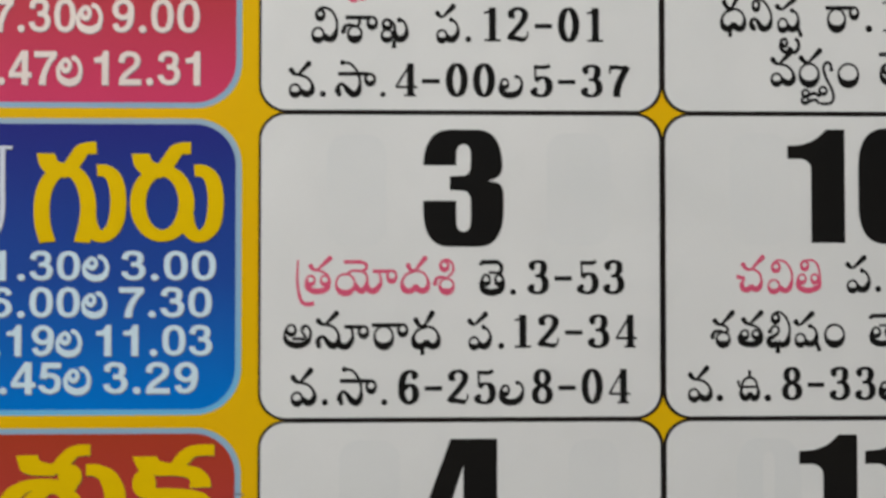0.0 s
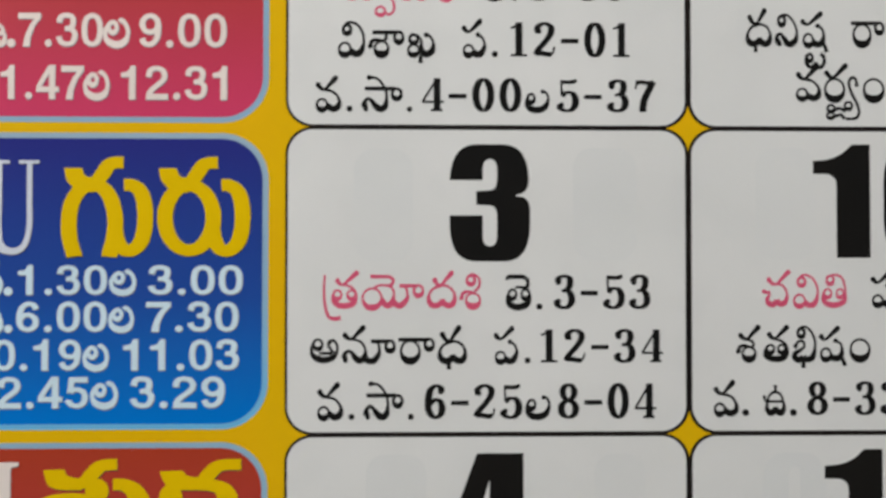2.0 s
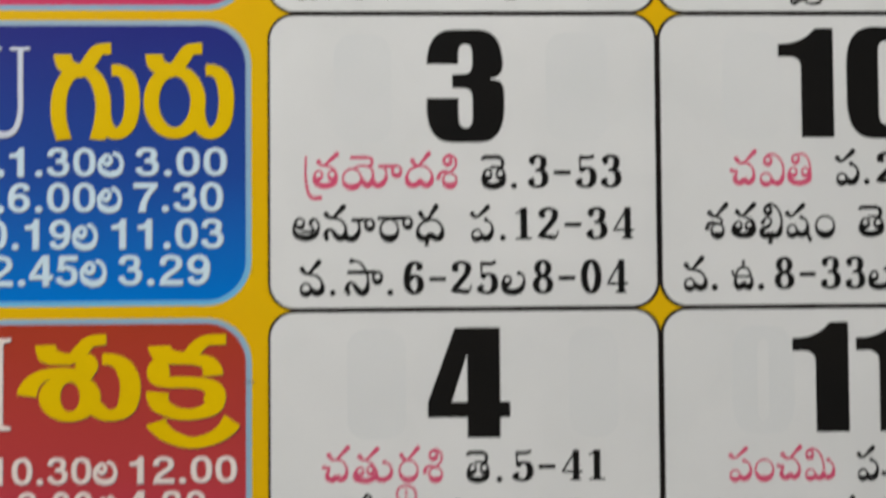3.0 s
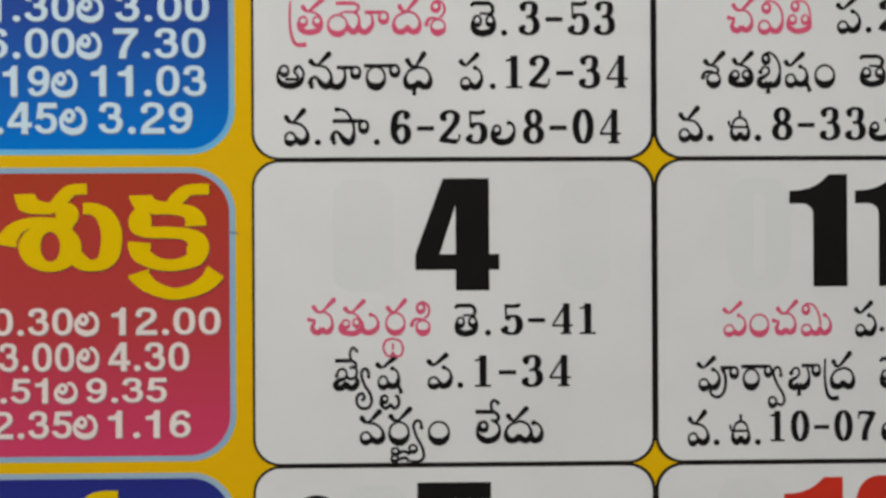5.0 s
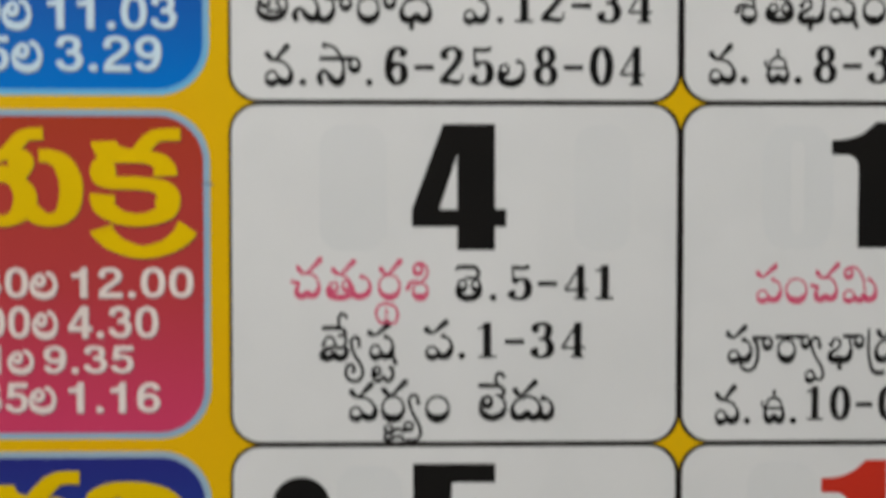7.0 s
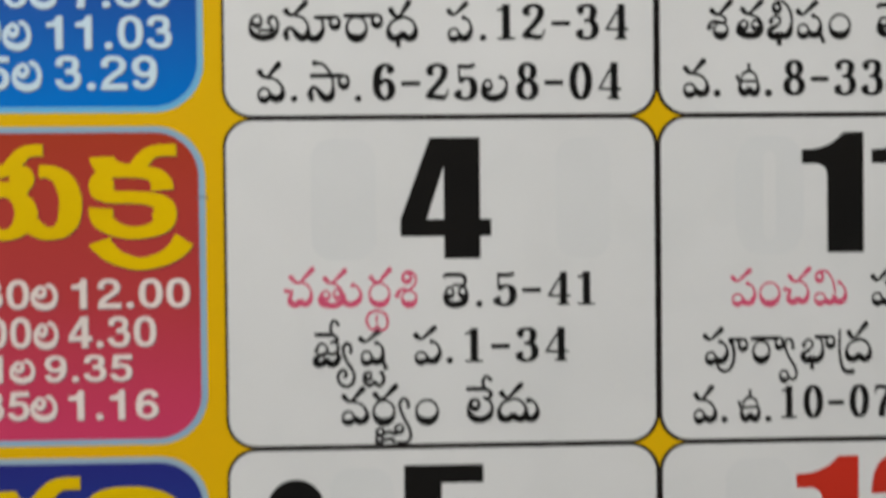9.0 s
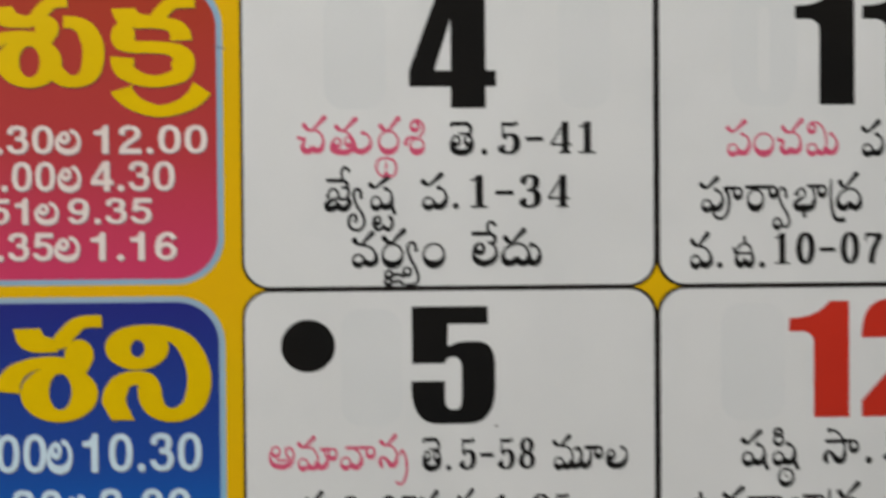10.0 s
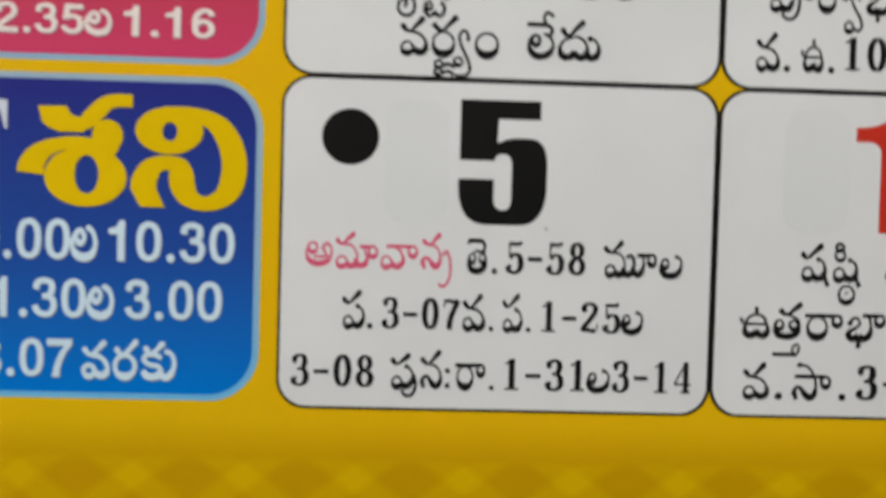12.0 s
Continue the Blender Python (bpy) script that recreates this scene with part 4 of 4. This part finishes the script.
def heading(panel, groups, box_cm, mat, label):
    """Large letters, each a part of its own over its printed shade, that together fill the box."""
    a, b, c, d = bounds([s for g in groups for s in g])
    sx, sy = (box_cm[2] - box_cm[0]) / (c - a), (box_cm[3] - box_cm[1]) / (d - b)
    for group in groups:
        shapes = moved(group, sx, sy, box_cm[0] - a * sx, box_cm[1] - b * sy)
        printed("letter_shade", moved(shapes, 1, 1, 0.009, -0.015), 4, M["shade"], panel, "dark drop shade under the letter")
        printed("letter", shapes, 5, M[mat], panel, label)


BLUES = ((0.023, 0.027, 0.200), (0.000, 0.172, 0.585))
REDS = ((0.385, 0.046, 0.020), (0.590, 0.050, 0.130))

panel = weekday_panel(4.485, REDS, "red to pink weekday panel with white times", 0.14)
text(panel, "warm", 1.20, 0.52, ("ఉ", -4.58, -4.2), (".", -4.19, -4.08), ("7.30", -4.03, -2.76), ("ల", -2.76, -2.35), ("9.00", -2.21, -0.89))
text(panel, "warm", 0.40, 0.52, ("1.47", -4.29, -3.04), ("ల", -3.05, -2.65), ("12.31", -2.48, -0.88))

panel = weekday_panel(-0.19, BLUES, "blue weekday panel with yellow Telugu heading")
heading(panel, display("guru"), (-3.369, -1.995, -0.516, -0.463), "gold", "bold yellow Telugu weekday name")
heading(panel, [roman("U")], (-4.50, -1.953, -3.694, -0.526), "latin", "pale roman capital")
text(panel, "white", -2.56, 0.45, ("ప", -4.58, -4.22), (".", -4.2, -4.09), ("1.30", -4.0, -2.67), ("ల", -2.64, -2.23), ("3.00", -2.05, -0.63))
text(panel, "white", -3.12, 0.46, ("ఉ", -4.59, -4.21), (".", -4.19, -4.09), ("6.00", -4.02, -2.67), ("ల", -2.65, -2.26), ("7.30", -2.08, -0.69))
text(panel, "white", -3.70, 0.47, ("10.19", -4.74, -3.05), ("ల", -3.03, -2.63), ("11.03", -2.42, -0.68))
text(panel, "white", -4.27, 0.48, (".", -4.47, -4.36), ("2.45", -4.28, -2.94), ("ల", -2.91, -2.49), ("3.29", -2.31, -0.89))

panel = weekday_panel(-4.87, REDS, "red to pink weekday panel with yellow Telugu heading")
heading(panel, display("shukra"), (-3.865, -6.803, -0.422, -5.026), "gold", "bold yellow Telugu weekday name")
heading(panel, [roman("I")], (-4.419, -6.496, -3.962, -5.073), "warm", "pale roman capital")
text(panel, "warm", -7.34, 0.42, ("10.30", -4.28, -2.72), ("ల", -2.7, -2.32), ("12.00", -2.13, -0.48))
text(panel, "warm", -7.89, 0.44, ("మ", -4.42, -4.01), (".", -3.98, -3.9), ("3.00", -3.84, -2.7), ("ల", -2.67, -2.32), ("4.30", -2.18, -0.96))
text(panel, "warm", -8.37, 0.38, (".", -4.31, -4.23), ("8.51", -4.18, -3.1), ("ల", -3.01, -2.65), ("9.35", -2.52, -1.3))
text(panel, "warm", -8.91, 0.42, ("12.35", -4.27, -2.74), ("ల", -2.73, -2.35), ("1.16", -2.19, -0.94))

panel = weekday_panel(-9.53, BLUES, "blue weekday panel with yellow Telugu heading", -13.875)
heading(panel, display("sha"), (-3.621, -11.283, -2.049, -9.710), "gold", "bold yellow Telugu letter")
heading(panel, display("ni"), (-2.063, -11.299, -0.455, -9.859), "gold", "bold yellow Telugu letter")
heading(panel, [roman("T")], (-4.504, -11.254, -3.756, -9.836), "latin", "pale roman capital")
text(panel, "white", -12.03, 0.57, ("9.00", -4.19, -2.88), ("ల", -2.88, -2.5), ("10.30", -2.35, -0.61))
text(panel, "white", -12.84, 0.56, (".", -4.08, -3.98), ("1.30", -3.95, -2.65), ("ల", -2.65, -2.26), ("3.00", -2.11, -0.77))
text(panel, "white", -13.67, 0.54, ("8.07", -4.12, -2.83), ("వరకు", -2.7, -1.38))

cell = date_cell(0, -1, "white date box with black Telugu text")
text(cell, "tithi", 1.95, 0.54, ("ద్వాదశి", 0.88, 2.58))
text(cell, "ink", 1.96, 0.54, ("తె", 3.0, 3.39), (".", 3.47, 3.54), ("3-30", 3.72, 5.21))
text(cell, "ink", 1.09, 0.54, ("విశాఖ", 0.8, 2.29), ("ప", 2.69, 3.07), (".", 3.16, 3.24), ("12-01", 3.44, 5.28))
text(cell, "ink", 0.24, 0.52, ("వ", 0.46, 0.86), (".", 0.94, 1.02), ("సా", 1.16, 1.79), (".", 1.86, 1.93), ("4-00", 2.08, 3.61), ("ల", 3.66, 4.04), ("5-37", 4.15, 5.69))

cell = date_cell(0, 0, "white date box with a black 3")
big_number(cell, [("3", 2.51, -2.05, 3.74, -0.26)], "ink")
show_through(cell, (1.05, -2.05, 1.95, -0.34), (4.40, -2.03, 5.38, -0.31))
text(cell, "tithi", -2.76, 0.54, ("త్రయోదశి", 0.58, 2.99))
text(cell, "ink", -2.78, 0.54, ("తె", 3.36, 3.76), (".", 3.84, 3.92), ("3-53", 4.1, 5.59))
text(cell, "ink", -3.6, 0.52, ("అనూరాధ", 0.39, 2.78), ("ప", 3.18, 3.56), (".", 3.66, 3.74), ("12-34", 3.9, 5.78))
text(cell, "ink", -4.45, 0.54, ("వ", 0.5, 0.9), (".", 0.98, 1.06), ("సా", 1.2, 1.81), (".", 1.88, 1.96), ("6-25", 2.13, 3.62), ("ల", 3.66, 4.05), ("8-04", 4.16, 5.67))

cell = date_cell(0, 1, "white date box with a black 4")
big_number(cell, [("4", 2.50, -6.69, 3.79, -4.97)], "ink")
show_through(cell, (1.24, -6.70, 2.16, -4.98), (4.72, -6.70, 5.50, -4.98))
text(cell, "tithi", -7.36, 0.52, ("చతుర్ధశి", 0.84, 2.73))
text(cell, "ink", -7.38, 0.5, ("తె", 3.09, 3.46), (".", 3.57, 3.65), ("5-41", 3.81, 5.27))
text(cell, "ink", -8.18, 0.5, ("జ్యేష్ట", 1.23, 2.31), ("ప", 2.66, 3.07), (".", 3.14, 3.22), ("1-34", 3.4, 4.88))
text(cell, "ink", -9.03, 0.51, ("వర్జ్యం", 1.63, 3.02), ("లేదు", 3.41, 4.46))

cell = date_cell(0, 2, "white date box with a black 5 and a dark moon disc")
big_number(cell, [("5", 2.50, -11.38, 3.75, -9.63)], "ink")
show_through(cell, (1.46, -11.40, 2.36, -9.66))
printed("moon_disc", [disc(0.975, -10.2, 0.40, 0.392)], 3, M["ink"], cell, "solid black new moon disc")
text(cell, "tithi", -12.04, 0.47, ("అమావాస్య", 0.38, 2.44))
text(cell, "ink", -12.07, 0.48, ("తె", 2.65, 2.94), (".", 3.01, 3.08), ("5-58", 3.2, 4.34), ("మూల", 4.59, 5.73))
text(cell, "ink", -12.885, 0.45, ("ప", 0.91, 1.24), (".", 1.27, 1.34), ("3-07", 1.47, 2.58), ("వ", 2.61, 2.94), (".", 2.99, 3.05), ("ప", 3.17, 3.47), (".", 3.52, 3.58), ("1-25", 3.74, 4.87), ("ల", 4.87, 5.19))
text(cell, "ink", -13.725, 0.46, ("3-08", 0.21, 1.38), ("పున", 1.61, 2.35), ("ః", 2.39, 2.45), ("రా", 2.53, 2.96), (".", 3.02, 3.08), ("1-31", 3.23, 4.38), ("ల", 4.4, 4.74), ("3-14", 4.77, 5.91))

cell = date_cell(1, -1, "white date box with black Telugu text")
text(cell, "ink", 1.28, 0.53, ("ధనిష్ట", 7.08, 8.38), ("రా", 8.73, 9.26), (".", 9.36, 9.45), ("1", 9.62, 9.88))
text(cell, "ink", 0.44, 0.52, ("వర్జ్యం", 7.86, 9.25), ("లేదు", 9.56, 10.69))

cell = date_cell(1, 0, "white date box with a black 10")
big_number(cell, [("1", 8.12, -1.99, 9.01, -0.24), ("0", 9.22, -2.01, 10.48, -0.22)], "ink")
show_through(cell, (7.22, -2.02, 8.16, -0.30))
text(cell, "tithi", -2.75, 0.52, ("చవితి", 7.315, 8.635))
text(cell, "ink", -2.74, 0.52, ("ప", 9.005, 9.405), (".", 9.475, 9.555), ("2-", 9.665, 10.435))
text(cell, "ink", -3.57, 0.47, ("శతభిషం", 6.905, 8.995), ("తె", 9.365, 9.785))
text(cell, "ink", -4.41, 0.52, ("వ", 6.555, 6.945), (".", 7.005, 7.095), ("ఉ", 7.315, 7.675), (".", 7.745, 7.835), ("8-33", 8.005, 9.465), ("ల", 9.505, 9.895))

cell = date_cell(1, 1, "white date box with a black 11")
big_number(cell, [("1", 8.27, -6.66, 9.17, -4.93), ("1", 9.29, -6.66, 10.19, -4.93)], "ink")
printed("show_through", fitted([poster("0")], 7.30, -6.68, 8.30, -4.98), 2.6, M["ghost"], cell, "faint grey show-through of a numeral")
text(cell, "tithi", -7.41, 0.5, ("పంచమి", 7.225, 8.925))
text(cell, "ink", -7.42, 0.49, ("ప", 9.265, 9.625))
text(cell, "ink", -7.36, 0.48, (".", 9.665, 9.735), ("3", 9.865, 10.175))
text(cell, "ink", -8.24, 0.49, ("పూర్వాభాద్ర", 6.815, 9.285))
text(cell, "ink", -8.24, 0.48, ("తె", 9.655, 10.015))
text(cell, "ink", -9.09, 0.52, ("వ", 6.675, 7.025), (".", 7.085, 7.165), ("ఉ", 7.315, 7.655), (".", 7.725, 7.805))
text(cell, "ink", -9.05, 0.48, ("10-07", 7.955, 9.605), ("ల", 9.675, 9.995))

cell = date_cell(1, 2, "white date box with a red 12")
big_number(cell, [("1", 8.17, -11.35, 9.08, -9.60), ("2", 9.27, -11.35, 10.53, -9.58)], "red")
show_through(cell, (7.14, -11.38, 8.10, -9.62))
text(cell, "ink", -12.05, 0.49, ("షష్టి", 7.43, 8.33), ("సా", 8.67, 9.23), (".", 9.33, 9.42))
text(cell, "ink", -12.04, 0.49, ("5-", 9.59, 10.33))
text(cell, "ink", -12.9, 0.49, ("ఉత్తరాభాద్ర", 6.58, 9.31))
text(cell, "ink", -12.86, 0.48, ("తె", 9.74, 10.1))
text(cell, "ink", -13.77, 0.49, ("వ", 6.66, 7.05), (".", 7.14, 7.23), ("సా", 7.37, 7.95), (".", 8.07, 8.16))
text(cell, "ink", -13.76, 0.51, ("3-26", 8.31, 9.75), ("ల", 9.82, 10.17))

# small marks of wear and press
printed("scratch", [inked([Vector((-0.36, -5.78)), Vector((-0.29, -5.785)), Vector((-0.20, -5.80))], 0.011, 0.011)], 6, M["grey"], calendar, "short dark scratch on the keyline")
printed("ink_speck", [disc(3.76, -11.42, 0.03, 0.024)], 6, M["speck"], calendar, "tiny grey ink speck")
